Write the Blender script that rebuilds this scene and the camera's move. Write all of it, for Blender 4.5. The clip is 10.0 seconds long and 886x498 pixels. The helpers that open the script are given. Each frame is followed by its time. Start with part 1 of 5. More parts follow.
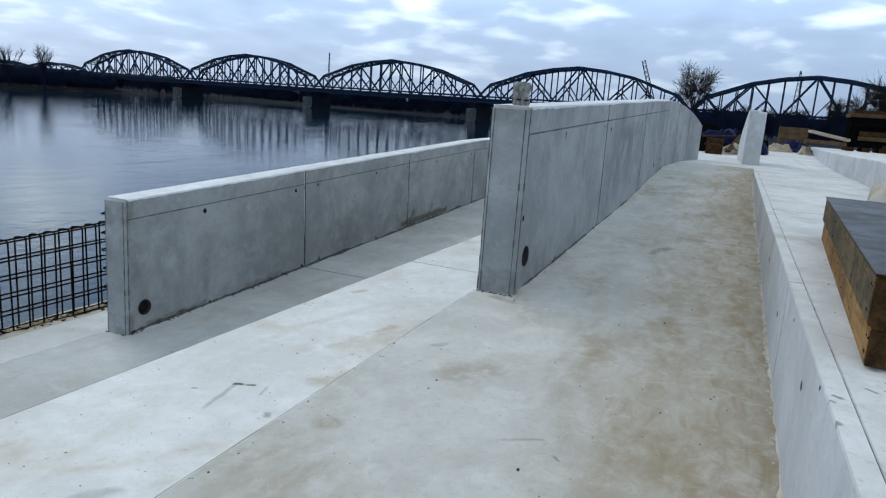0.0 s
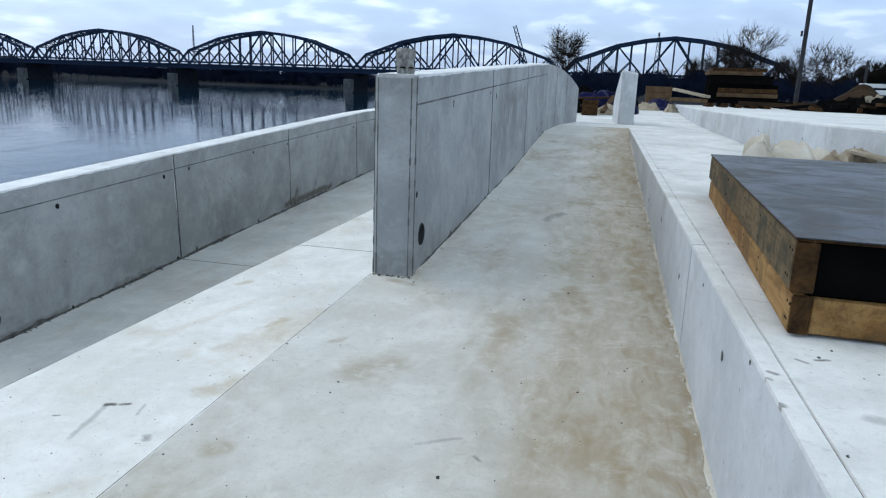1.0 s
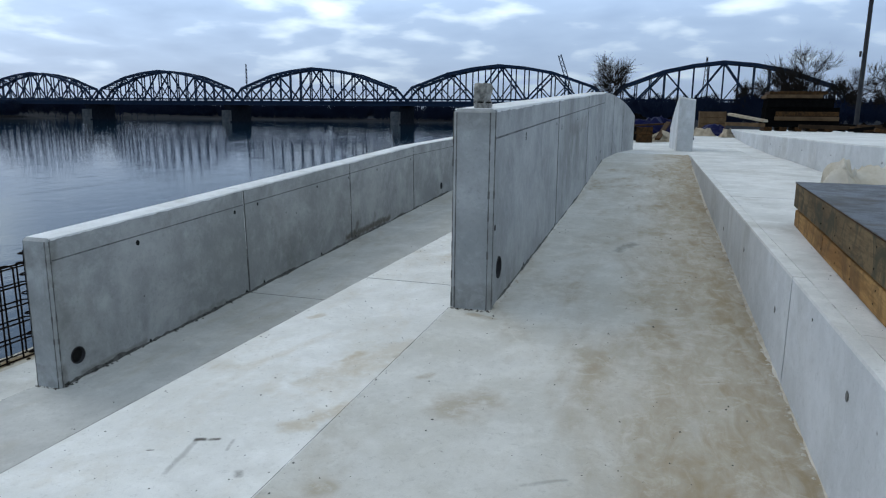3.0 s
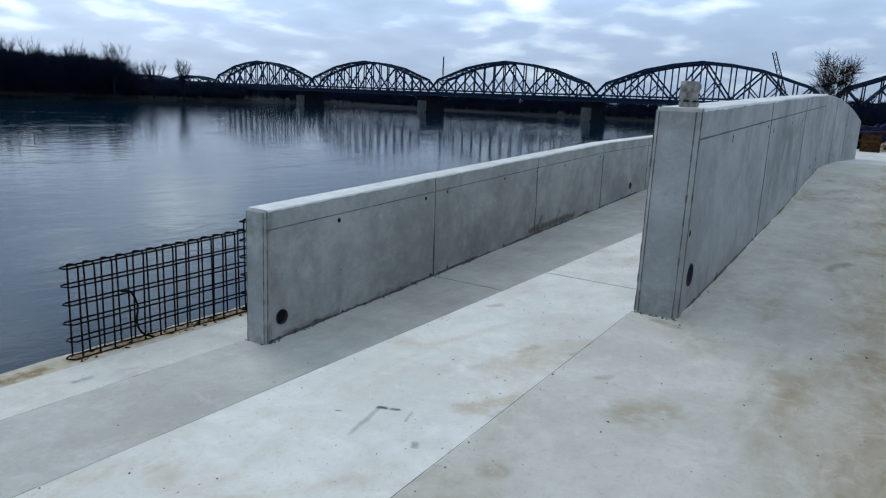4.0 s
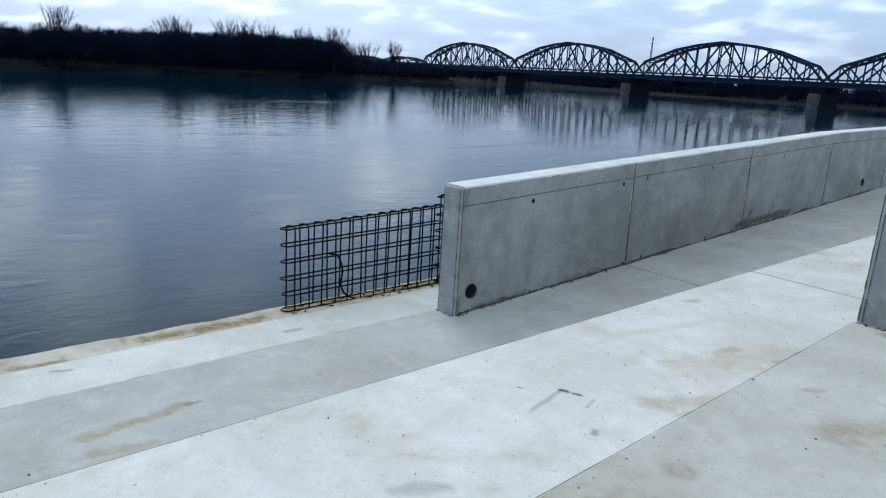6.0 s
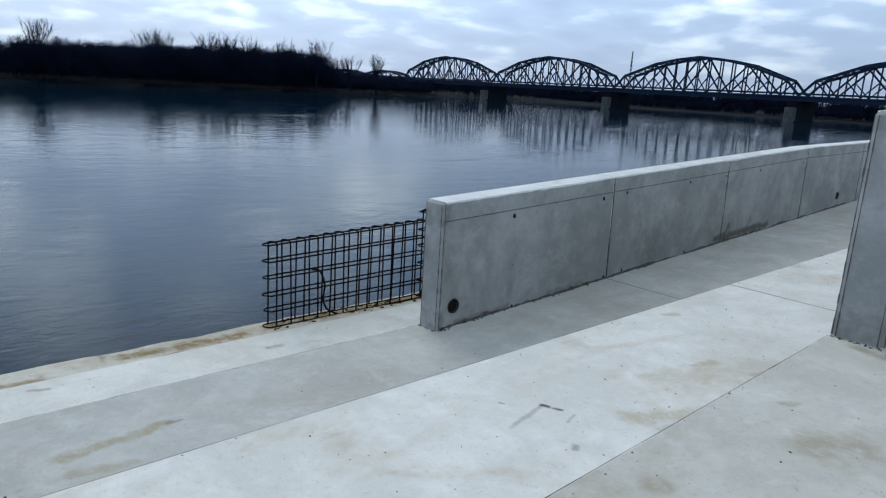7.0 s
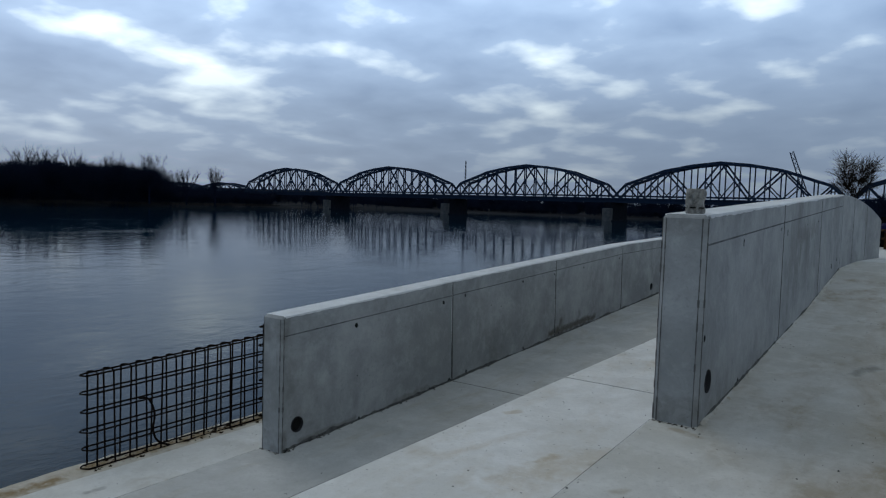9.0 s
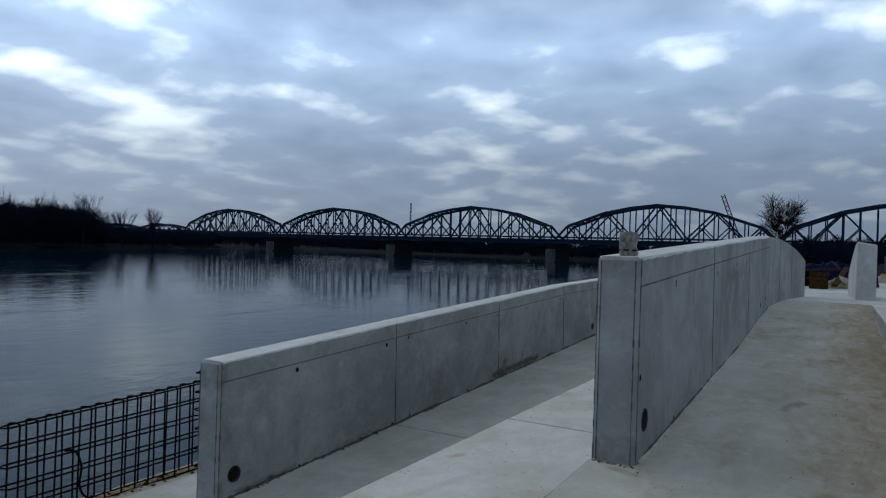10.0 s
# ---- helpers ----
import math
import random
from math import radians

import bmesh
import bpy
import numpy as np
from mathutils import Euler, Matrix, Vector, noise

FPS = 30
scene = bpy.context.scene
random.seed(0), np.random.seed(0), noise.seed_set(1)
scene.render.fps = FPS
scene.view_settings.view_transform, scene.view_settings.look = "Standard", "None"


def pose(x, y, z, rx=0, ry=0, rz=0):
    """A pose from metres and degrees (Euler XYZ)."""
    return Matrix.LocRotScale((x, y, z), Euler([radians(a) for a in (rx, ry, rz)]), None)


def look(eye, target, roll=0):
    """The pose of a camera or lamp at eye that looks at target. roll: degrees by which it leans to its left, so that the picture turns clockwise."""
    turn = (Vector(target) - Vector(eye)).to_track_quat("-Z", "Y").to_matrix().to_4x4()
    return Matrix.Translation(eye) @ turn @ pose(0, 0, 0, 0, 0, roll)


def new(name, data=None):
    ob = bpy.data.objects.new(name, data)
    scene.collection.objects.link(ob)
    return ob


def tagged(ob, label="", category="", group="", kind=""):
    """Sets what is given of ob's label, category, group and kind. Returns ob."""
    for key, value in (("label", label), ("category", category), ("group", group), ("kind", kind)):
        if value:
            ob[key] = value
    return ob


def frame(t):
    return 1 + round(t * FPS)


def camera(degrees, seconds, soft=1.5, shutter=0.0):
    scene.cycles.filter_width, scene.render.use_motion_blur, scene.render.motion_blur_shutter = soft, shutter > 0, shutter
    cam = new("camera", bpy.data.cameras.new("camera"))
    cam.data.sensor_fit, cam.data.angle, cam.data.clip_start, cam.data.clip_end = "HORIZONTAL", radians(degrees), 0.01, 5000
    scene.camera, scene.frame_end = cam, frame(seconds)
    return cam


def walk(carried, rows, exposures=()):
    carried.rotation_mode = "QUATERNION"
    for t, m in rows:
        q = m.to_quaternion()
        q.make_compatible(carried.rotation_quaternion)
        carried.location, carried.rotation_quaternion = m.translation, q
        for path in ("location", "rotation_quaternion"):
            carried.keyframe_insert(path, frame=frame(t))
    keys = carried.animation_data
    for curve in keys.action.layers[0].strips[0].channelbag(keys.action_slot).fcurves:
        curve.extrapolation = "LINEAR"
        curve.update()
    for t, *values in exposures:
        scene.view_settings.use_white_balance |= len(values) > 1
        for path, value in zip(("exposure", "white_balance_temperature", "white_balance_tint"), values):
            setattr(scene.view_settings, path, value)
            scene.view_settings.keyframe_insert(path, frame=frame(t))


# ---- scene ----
cam = camera(66.1, 10.0, soft=1.2)
PATH = [
    (0, (0.327, -0.319, 1.143), (-0.437, 1.485, 0.744), 4.2),
    (0.5, (0.251, -0.16, 1.146), (-0.307, 1.713, 0.719), 3.4),
    (1, (0.201, -0.066, 1.14), (-0.246, 1.828, 0.676), 2.1),
    (1.5, (0.174, -0.023, 1.145), (-0.23, 1.878, 0.674), 0.8),
    (2, (0.141, -0.024, 1.157), (-0.254, 1.894, 0.749), -0.5),
    (3.5, (-0.02, -0.135, 1.157), (-0.814, 1.66, 0.774), 2.0),
    (4, (-0.019, -0.147, 1.156), (-1.071, 1.503, 0.742), 2.7),
    (4.5, (-0.009, -0.155, 1.154), (-1.251, 1.35, 0.715), 3.1),
    (5, (-0.018, -0.163, 1.151), (-1.397, 1.209, 0.685), 3.3),
    (5.5, (-0.036, -0.164, 1.135), (-1.49, 1.116, 0.639), 3.4),
    (7, (-0.009, -0.174, 1.169), (-1.439, 1.149, 0.716), 3.5),
    (7.5, (0.003, -0.16, 1.175), (-1.374, 1.245, 0.815), 2.8),
    (8, (0.015, -0.156, 1.183), (-1.295, 1.329, 0.905), 2.3),
    (8.5, (0.035, -0.146, 1.193), (-1.19, 1.423, 0.995), 2.2),
    (9, (0.057, -0.138, 1.201), (-1.084, 1.499, 1.076), 1.9),
    (9.5, (0.075, -0.147, 1.207), (-1.006, 1.534, 1.148), 1.8),
    (10, (0.093, -0.145, 1.211), (-0.919, 1.58, 1.212), 1.8),
]
EXPOSURES = [(0.0, -0.48), (0.5, -0.35), (1.0, -0.21), (1.5, -0.21), (2.0, -0.4), (3.5, -0.61), (4.0, -0.62), (4.5, -0.5), (5.5, -0.37), (6.8, -0.49), (7.5, -0.86), (8.5, -1.37), (10.0, -1.58)]
walk(cam, [(t, look(eye, target, roll)) for t, eye, target, roll in PATH], EXPOSURES)

# ---- world and light ----
SUN_AZ, SUN_EL = -74.0, 44.0          # compass from +y, degrees; behind the cloud over the river
world = bpy.data.worlds.new("world")
scene.world = world
world.use_nodes = True
wt = world.node_tree
wt.nodes.clear()


def wnode(kind, **kw):
    n = wt.nodes.new(kind)
    for key, value in kw.items():
        n.inputs[key].default_value = value
    return n


def wmath(op, a, b=None, c=None):
    n = wt.nodes.new("ShaderNodeMath")
    n.operation = op
    for k, v in enumerate((a, b, c)):
        if v is None:
            continue
        if isinstance(v, (int, float)):
            n.inputs[k].default_value = v
        else:
            wt.links.new(v, n.inputs[k])
    return n.outputs[0]


sky = wt.nodes.new("ShaderNodeTexSky")
sky.sky_type = "NISHITA"
sky.sun_disc = False
sky.sun_elevation = radians(SUN_EL)
sky.sun_rotation = radians(SUN_AZ)
sky.altitude, sky.air_density, sky.dust_density, sky.ozone_density = 50, 1.0, 2.0, 1.5
coord = wt.nodes.new("ShaderNodeTexCoord")
sep = wt.nodes.new("ShaderNodeSeparateXYZ")
wt.links.new(coord.outputs["Generated"], sep.inputs[0])
up = wmath("MAXIMUM", sep.outputs[2], 0.0)
den = wmath("ADD", up, 0.20)
cloud_at = wt.nodes.new("ShaderNodeCombineXYZ")
wt.links.new(wmath("DIVIDE", sep.outputs[0], den), cloud_at.inputs[0])
wt.links.new(wmath("DIVIDE", sep.outputs[1], den), cloud_at.inputs[1])
big = wnode("ShaderNodeTexNoise", Scale=1.0, Detail=3.0, Roughness=0.5, Distortion=0.2)
fine = wnode("ShaderNodeTexNoise", Scale=4.0, Detail=5.0, Roughness=0.45, Distortion=0.15)
for n in (big, fine):
    wt.links.new(cloud_at.outputs[0], n.inputs["Vector"])
thick = wmath("ADD", wmath("MULTIPLY", big.outputs[0], 0.55), wmath("MULTIPLY", fine.outputs[0], 0.45))
ramp = wt.nodes.new("ShaderNodeValToRGB")
ramp.color_ramp.elements[0].position, ramp.color_ramp.elements[0].color = 0.34, (0.375, 0.545, 0.83, 1)
ramp.color_ramp.elements[1].position, ramp.color_ramp.elements[1].color = 0.66, (1.62, 1.86, 1.95, 1)
mid = ramp.color_ramp.elements.new(0.52)
mid.color = (0.545, 0.75, 1.06, 1)
wt.links.new(thick, ramp.inputs[0])
# an overcast sky brightens towards the zenith, and towards the hidden sun
sun_dir = Vector((math.sin(radians(SUN_AZ)) * math.cos(radians(SUN_EL)), math.cos(radians(SUN_AZ)) * math.cos(radians(SUN_EL)), math.sin(radians(SUN_EL))))
dot = wt.nodes.new("ShaderNodeVectorMath")
dot.operation = "DOT_PRODUCT"
wt.links.new(coord.outputs["Generated"], dot.inputs[0])
dot.inputs[1].default_value = sun_dir
glow = wmath("POWER", wmath("MAXIMUM", dot.outputs["Value"], 0.0), 4.0)
lift = wmath("MULTIPLY", wmath("MAXIMUM", wmath("SUBTRACT", up, 0.13), 0.0), 5.5)
gain = wmath("ADD", wmath("ADD", wmath("MULTIPLY_ADD", up, 2.7, 0.70), lift), wmath("MULTIPLY", wmath("MULTIPLY", glow, thick), 1.9))
clouds = wt.nodes.new("ShaderNodeMix")
clouds.data_type, clouds.blend_type = "RGBA", "MULTIPLY"
clouds.inputs["Factor"].default_value = 1.0
# overhead the cover is heavy and grey, with bright breaks
cover = wt.nodes.new("ShaderNodeMapRange")
cover.clamp = True
wt.links.new(up, cover.inputs["Value"])
cover.inputs["From Min"].default_value, cover.inputs["From Max"].default_value = 0.29, 0.46
veil = wt.nodes.new("ShaderNodeMix")
veil.data_type = "RGBA"
wt.links.new(cover.outputs[0], veil.inputs["Factor"])
haze = wt.nodes.new("ShaderNodeMapRange")
haze.clamp = True
wt.links.new(up, haze.inputs["Value"])
for key, value in (("From Min", 0.0), ("From Max", 0.23), ("To Min", 0.85), ("To Max", 0.0)):
    haze.inputs[key].default_value = value
low_sky = wt.nodes.new("ShaderNodeMix")
low_sky.data_type = "RGBA"
wt.links.new(haze.outputs[0], low_sky.inputs["Factor"])
wt.links.new(ramp.outputs[0], low_sky.inputs[6])
low_sky.inputs[7].default_value = (0.62, 0.82, 1.16, 1)
wt.links.new(low_sky.outputs[2], veil.inputs[6])
heavy = wt.nodes.new("ShaderNodeValToRGB")
heavy.color_ramp.elements[0].position, heavy.color_ramp.elements[0].color = 0.45, (0.030, 0.040, 0.051, 1)
heavy.color_ramp.elements[1].position, heavy.color_ramp.elements[1].color = 0.60, (0.50, 0.57, 0.61, 1)
gap_mid = heavy.color_ramp.elements.new(0.52)
gap_mid.color = (0.058, 0.073, 0.086, 1)
wt.links.new(thick, heavy.inputs[0])
wt.links.new(heavy.outputs[0], veil.inputs[7])
wt.links.new(veil.outputs[2], clouds.inputs[6])
wt.links.new(gain, clouds.inputs[7])
both = wt.nodes.new("ShaderNodeMix")
both.data_type, both.blend_type = "RGBA", "ADD"
both.inputs["Factor"].default_value = 0.02
wt.links.new(clouds.outputs[2], both.inputs[6])
wt.links.new(sky.outputs[0], both.inputs[7])
back = wt.nodes.new("ShaderNodeBackground")
wt.links.new(both.outputs[2], back.inputs[0])
back.inputs[1].default_value = 1.0
wout = wt.nodes.new("ShaderNodeOutputWorld")
wt.links.new(back.outputs[0], wout.inputs[0])

sun_data = bpy.data.lights.new("sun", "SUN")
sun_data.energy, sun_data.angle, sun_data.color = 0.84, radians(42), (1.0, 0.95, 0.88)
sun = new("sun", sun_data)
sun.matrix_world = look(sun_dir * 60, (0, 0, 0))


# ---- materials ----
class Mat:
    """A node material with brief methods for its nodes."""

    def __init__(self, name):
        self.mat = bpy.data.materials.new(name)
        self.mat.use_nodes = True
        self.tree = self.mat.node_tree
        self.bsdf = self.tree.nodes["Principled BSDF"]
        self.space = self.node("ShaderNodeTexCoord").outputs["Object"]

    def node(self, kind):
        return self.tree.nodes.new(kind)

    def put(self, value, socket):
        if hasattr(value, "is_linked"):
            self.tree.links.new(value, socket)
        else:
            socket.default_value = value

    def stretch(self, scale):
        n = self.node("ShaderNodeMapping")
        self.put(self.space, n.inputs[0])
        n.inputs["Scale"].default_value = scale
        return n.outputs[0]

    def noise(self, scale, detail=4.0, rough=0.55, vector=None, distortion=0.0):
        n = self.node("ShaderNodeTexNoise")
        self.put(vector or self.space, n.inputs["Vector"])
        n.inputs["Scale"].default_value, n.inputs["Detail"].default_value = scale, detail
        n.inputs["Roughness"].default_value, n.inputs["Distortion"].default_value = rough, distortion
        return n.outputs[0]

    def cells(self, scale, vector=None):
        n = self.node("ShaderNodeTexVoronoi")
        self.put(vector or self.space, n.inputs["Vector"])
        n.inputs["Scale"].default_value = scale
        return n.outputs["Distance"]

    def step(self, value, lo, hi):
        n = self.node("ShaderNodeMapRange")
        n.clamp = True
        n.interpolation_type = "SMOOTHSTEP"
        self.put(value, n.inputs["Value"])
        n.inputs["From Min"].default_value, n.inputs["From Max"].default_value = lo, hi
        return n.outputs[0]

    def calc(self, op, a, b=0.0):
        n = self.node("ShaderNodeMath")
        n.operation = op
        self.put(a, n.inputs[0])
        self.put(b, n.inputs[1])
        return n.outputs[0]

    def blend(self, fac, a, b, kind="MIX"):
        n = self.node("ShaderNodeMix")
        n.data_type, n.blend_type = "RGBA", kind
        self.put(fac, n.inputs["Factor"])
        self.put(a, n.inputs[6])
        self.put(b, n.inputs[7])
        return n.outputs[2]

    def random(self):
        return self.node("ShaderNodeObjectInfo").outputs["Random"]

    def bump(self, height, strength, distance, after=None):
        n = self.node("ShaderNodeBump")
        self.put(height, n.inputs["Height"])
        n.inputs["Strength"].default_value, n.inputs["Distance"].default_value = strength, distance
        if after:
            self.put(after, n.inputs["Normal"])
        return n.outputs[0]

    def finish(self, color, rough, normal=None, metal=0.0, spec=0.4):
        self.put(color, self.bsdf.inputs["Base Color"])
        self.put(rough, self.bsdf.inputs["Roughness"])
        self.put(metal, self.bsdf.inputs["Metallic"])
        self.put(spec, self.bsdf.inputs["Specular IOR Level"])
        if normal:
            self.put(normal, self.bsdf.inputs["Normal"])
        return self.mat


def rgb(r, g, b):
    return (r, g, b, 1.0)


def concrete(name, light, dark, stain, amount, streak=(1, 1, 1), specks=0.0, rough=0.75, marks=(), dirt=None, axes="xy", mark_tint=(0.10, 0.09, 0.075, 1)):
    """Cast concrete: cloudy patches, brown stains, fine grain, pinholes and dark specks."""
    m = Mat(name)
    patch = m.step(m.noise(1.3, 7, 0.7, distortion=0.3), 0.36, 0.64)
    col = m.blend(patch, dark, light)
    mottled = m.step(m.noise(4.5, 5, 0.65, distortion=0.4), 0.3, 0.75)
    col = m.blend(m.calc("MULTIPLY", mottled, 0.5), col, tuple(0.78 * c for c in light[:3]) + (1,))
    lime = m.step(m.noise(2.3, 6, 0.7, distortion=0.4), 0.54, 0.70)
    col = m.blend(m.calc("MULTIPLY", lime, 0.5), col, tuple(min(0.85, 1.14 * c) for c in light[:3]) + (1,))
    wash = m.calc("MULTIPLY", m.step(m.noise(1.5, 6, 0.62, m.stretch((1.3, 0.5, 1)), 0.7), 0.48, 0.62), m.step(m.noise(12, 4, 0.7), 0.2, 0.7))
    col = m.blend(m.calc("MULTIPLY", wash, amount * 0.55), col, tuple(0.45 * a + 0.55 * b for a, b in zip(dark[:3], stain[:3])) + (1,))
    mark = m.calc("MULTIPLY", m.step(m.noise(1.15, 4, 0.6, m.stretch(streak), 0.8), 0.50, 0.70), m.step(m.noise(9.0, 4, 0.6, m.stretch(streak)), 0.25, 0.7))
    col = m.blend(m.calc("MULTIPLY", mark, amount), col, stain)
    if specks:
        dots = m.calc("MULTIPLY", m.step(m.cells(6.0), 0.055, 0.02), m.step(m.noise(1.7, 2), 0.45, 0.6))
        col = m.blend(m.calc("MULTIPLY", dots, specks), col, rgb(0.07, 0.065, 0.055))
    if dirt:
        lo, hi, much = dirt
        axis = m.node("ShaderNodeSeparateXYZ")
        m.put(m.space, axis.inputs[0])
        drift = m.calc("MULTIPLY", m.calc("SUBTRACT", m.noise(1.0, 6, 0.68, m.stretch((1.3, 0.6, 1)), 0.5), 0.5), 2.4)
        near = m.step(m.calc("ADD", axis.outputs[0], drift), lo, hi)
        brushed = m.calc("ADD", m.calc("MULTIPLY", m.step(m.noise(6.0, 5, 0.65, m.stretch((1.8, 0.6, 1)), 0.6), 0.25, 0.75), 0.55), 0.45)
        col = m.blend(m.calc("MULTIPLY", m.calc("MULTIPLY", near, brushed), much), col, stain)
    for *ends, wide, much in marks:
        p0, p1 = (Vector((*ends[:2], 0)), Vector((*ends[2:], 0))) if axes == "xy" else (Vector((0, *ends[:2])), Vector((0, *ends[2:])))
        on = Vector((1, 1, 0)) if axes == "xy" else Vector((0, 1, 1))
        flat = m.node("ShaderNodeVectorMath")
        flat.operation = "MULTIPLY"
        m.put(m.space, flat.inputs[0])
        flat.inputs[1].default_value = on
        wob = m.node("ShaderNodeVectorMath")
        wob.operation = "MULTIPLY_ADD"
        warp = m.node("ShaderNodeTexNoise")
        warp.inputs["Scale"].default_value = 9.0
        m.put(m.space, warp.inputs["Vector"])
        m.put(warp.outputs["Color"], wob.inputs[0])
        wob.inputs[1].default_value = on * wide * 1.6
        m.put(flat.outputs[0], wob.inputs[2])
        rel = m.node("ShaderNodeVectorMath")
        rel.operation = "SUBTRACT"
        m.put(wob.outputs[0], rel.inputs[0])
        rel.inputs[1].default_value = p0 + on * wide * 0.8
        way = p1 - p0
        along = m.node("ShaderNodeVectorMath")
        along.operation = "DOT_PRODUCT"
        m.put(rel.outputs[0], along.inputs[0])
        along.inputs[1].default_value = way / max(1e-6, way.length_squared)
        held = m.calc("MINIMUM", m.calc("MAXIMUM", along.outputs["Value"], 0.0), 1.0)
        foot = m.node("ShaderNodeVectorMath")
        foot.operation = "SCALE"
        foot.inputs[0].default_value = way
        m.put(held, foot.inputs["Scale"])
        dist = m.node("ShaderNodeVectorMath")
        dist.operation = "DISTANCE"
        m.put(rel.outputs[0], dist.inputs[0])
        m.put(foot.outputs[0], dist.inputs[1])
        blot = m.calc("MULTIPLY", m.step(dist.outputs["Value"], wide, wide * 0.15), m.step(m.noise(16, 5, 0.7), 0.18, 0.55))
        col = m.blend(m.calc("MULTIPLY", blot, abs(much)), col, mark_tint if much > 0 else stain)
    bloom = m.step(m.noise(7.0, 6, 0.75, distortion=0.8), 0.50, 0.66)
    col = m.blend(m.calc("MULTIPLY", bloom, 0.22), col, tuple(min(0.85, 1.12 * c) for c in light[:3]) + (1,))
    fleck = m.step(m.noise(34, 5, 0.75, distortion=0.5), 0.53, 0.70)
    col = m.blend(m.calc("MULTIPLY", fleck, 0.34), col, tuple(0.62 * c for c in dark[:3]) + (1,))
    pits = m.calc("MULTIPLY", m.step(m.cells(21.0), 0.12, 0.05), m.step(m.noise(3.1, 3), 0.50, 0.62))
    col = m.blend(m.calc("MULTIPLY", pits, 0.5), col, tuple(0.45 * c for c in dark[:3]) + (1,))
    grain = m.noise(160, 3, 0.7)
    col = m.blend(m.calc("MULTIPLY", m.step(grain, 0.3, 0.8), 0.12), col, rgb(0.2, 0.2, 0.19))
    nor = m.bump(m.noise(14, 5, 0.6), 0.25, 0.012)
    nor = m.bump(grain, 0.25, 0.002, nor)
    return m.finish(col, m.calc("ADD", m.calc("MULTIPLY", mottled, 0.12), rough - 0.06), nor, spec=0.2)


M_RAMP = concrete("ramp_concrete", rgb(0.655, 0.645, 0.61), rgb(0.515, 0.50, 0.45), rgb(0.30, 0.23, 0.135), 0.7, (1.3, 0.6, 1), 0.8, dirt=(-0.50, 0.52, 1.0),
                  marks=((-0.36, 2.02, -0.22, 2.10, 0.014, 0.35), (-0.27, 5.6, -0.15, 5.9, 0.07, 0.5), (-0.76, 2.52, -0.66, 2.60, 0.17, -0.55), (-1.02, 1.80, -0.98, 1.81, 0.06, -0.6), (-0.98, 2.76, -0.96, 2.80, 0.05, -0.5), (-1.0, 3.70, -0.88, 3.66, 0.06, -0.6),
                         (0.06, 3.88, 0.15, 3.50, 0.09, -0.6), (-0.02, 3.75, 0.06, 3.45, 0.06, -0.5), (-0.27, 3.30, -0.22, 3.05, 0.12, -0.45), (0.18, 2.30, 0.28, 2.05, 0.14, -0.5), (-0.15, 2.0, -0.13, 1.98, 0.012, 0.6)))
M_STEP = concrete("step_concrete", rgb(0.85, 0.85, 0.83), rgb(0.69, 0.685, 0.65), rgb(0.49, 0.40, 0.27), 0.62, (1.2, 0.6, 1), 0.9,
                  marks=((-2.135, 2.60, -2.10, 2.62, 0.028, 1.0), (-2.07, 2.63, -2.04, 2.645, 0.02, 0.95), (-2.13, 2.59, -2.06, 2.28, 0.024, 0.35), (-1.96, 2.66, -1.93, 2.56, 0.014, 0.4), (-1.75, 2.39, -1.73, 2.36, 0.028, 0.6), (-2.29, 2.43, -2.27, 2.44, 0.012, 0.8),
                         (-1.75, 2.90, -1.35, 3.6, 0.11, -0.6), (-1.60, 2.9, -1.30, 3.4, 0.05, 0.25), (-1.93, 3.9, -1.88, 4.05, 0.06, -0.7), (-1.62, 4.08, -1.55, 4.2, 0.05, 0.3), (-1.95, 3.5, -1.6, 4.3, 0.22, -0.4), (-2.62, 4.70, -2.58, 4.80, 0.06, -0.6), (-1.92, 1.33, -1.82, 1.50, 0.06, 0.3), (-1.5, 3.9, -1.4, 4.2, 0.08, -0.4)))
M_QUAY = concrete("quay_concrete", rgb(0.79, 0.785, 0.75), rgb(0.64, 0.63, 0.59), rgb(0.38, 0.325, 0.23), 0.45, (1, 0.6, 1), 0.6, marks=((-5.62, 2.80, -5.60, 2.95, 0.05, 0.5), (-5.8, 0.84, -5.76, 0.95, 0.04, 0.45), (-5.3, 3.4, -5.25, 3.6, 0.10, -0.5)))
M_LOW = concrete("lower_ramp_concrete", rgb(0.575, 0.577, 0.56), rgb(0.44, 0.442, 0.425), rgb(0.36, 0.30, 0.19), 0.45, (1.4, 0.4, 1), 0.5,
                 marks=((-3.90, 0.60, -3.97, 1.25, 0.075, -0.75), (-3.97, 1.24, -3.97, 1.33, 0.03, 0.4), (-3.70, 0.62, -3.64, 0.92, 0.06, -0.5), (-3.4, 2.2, -3.3, 2.6, 0.12, -0.35)))
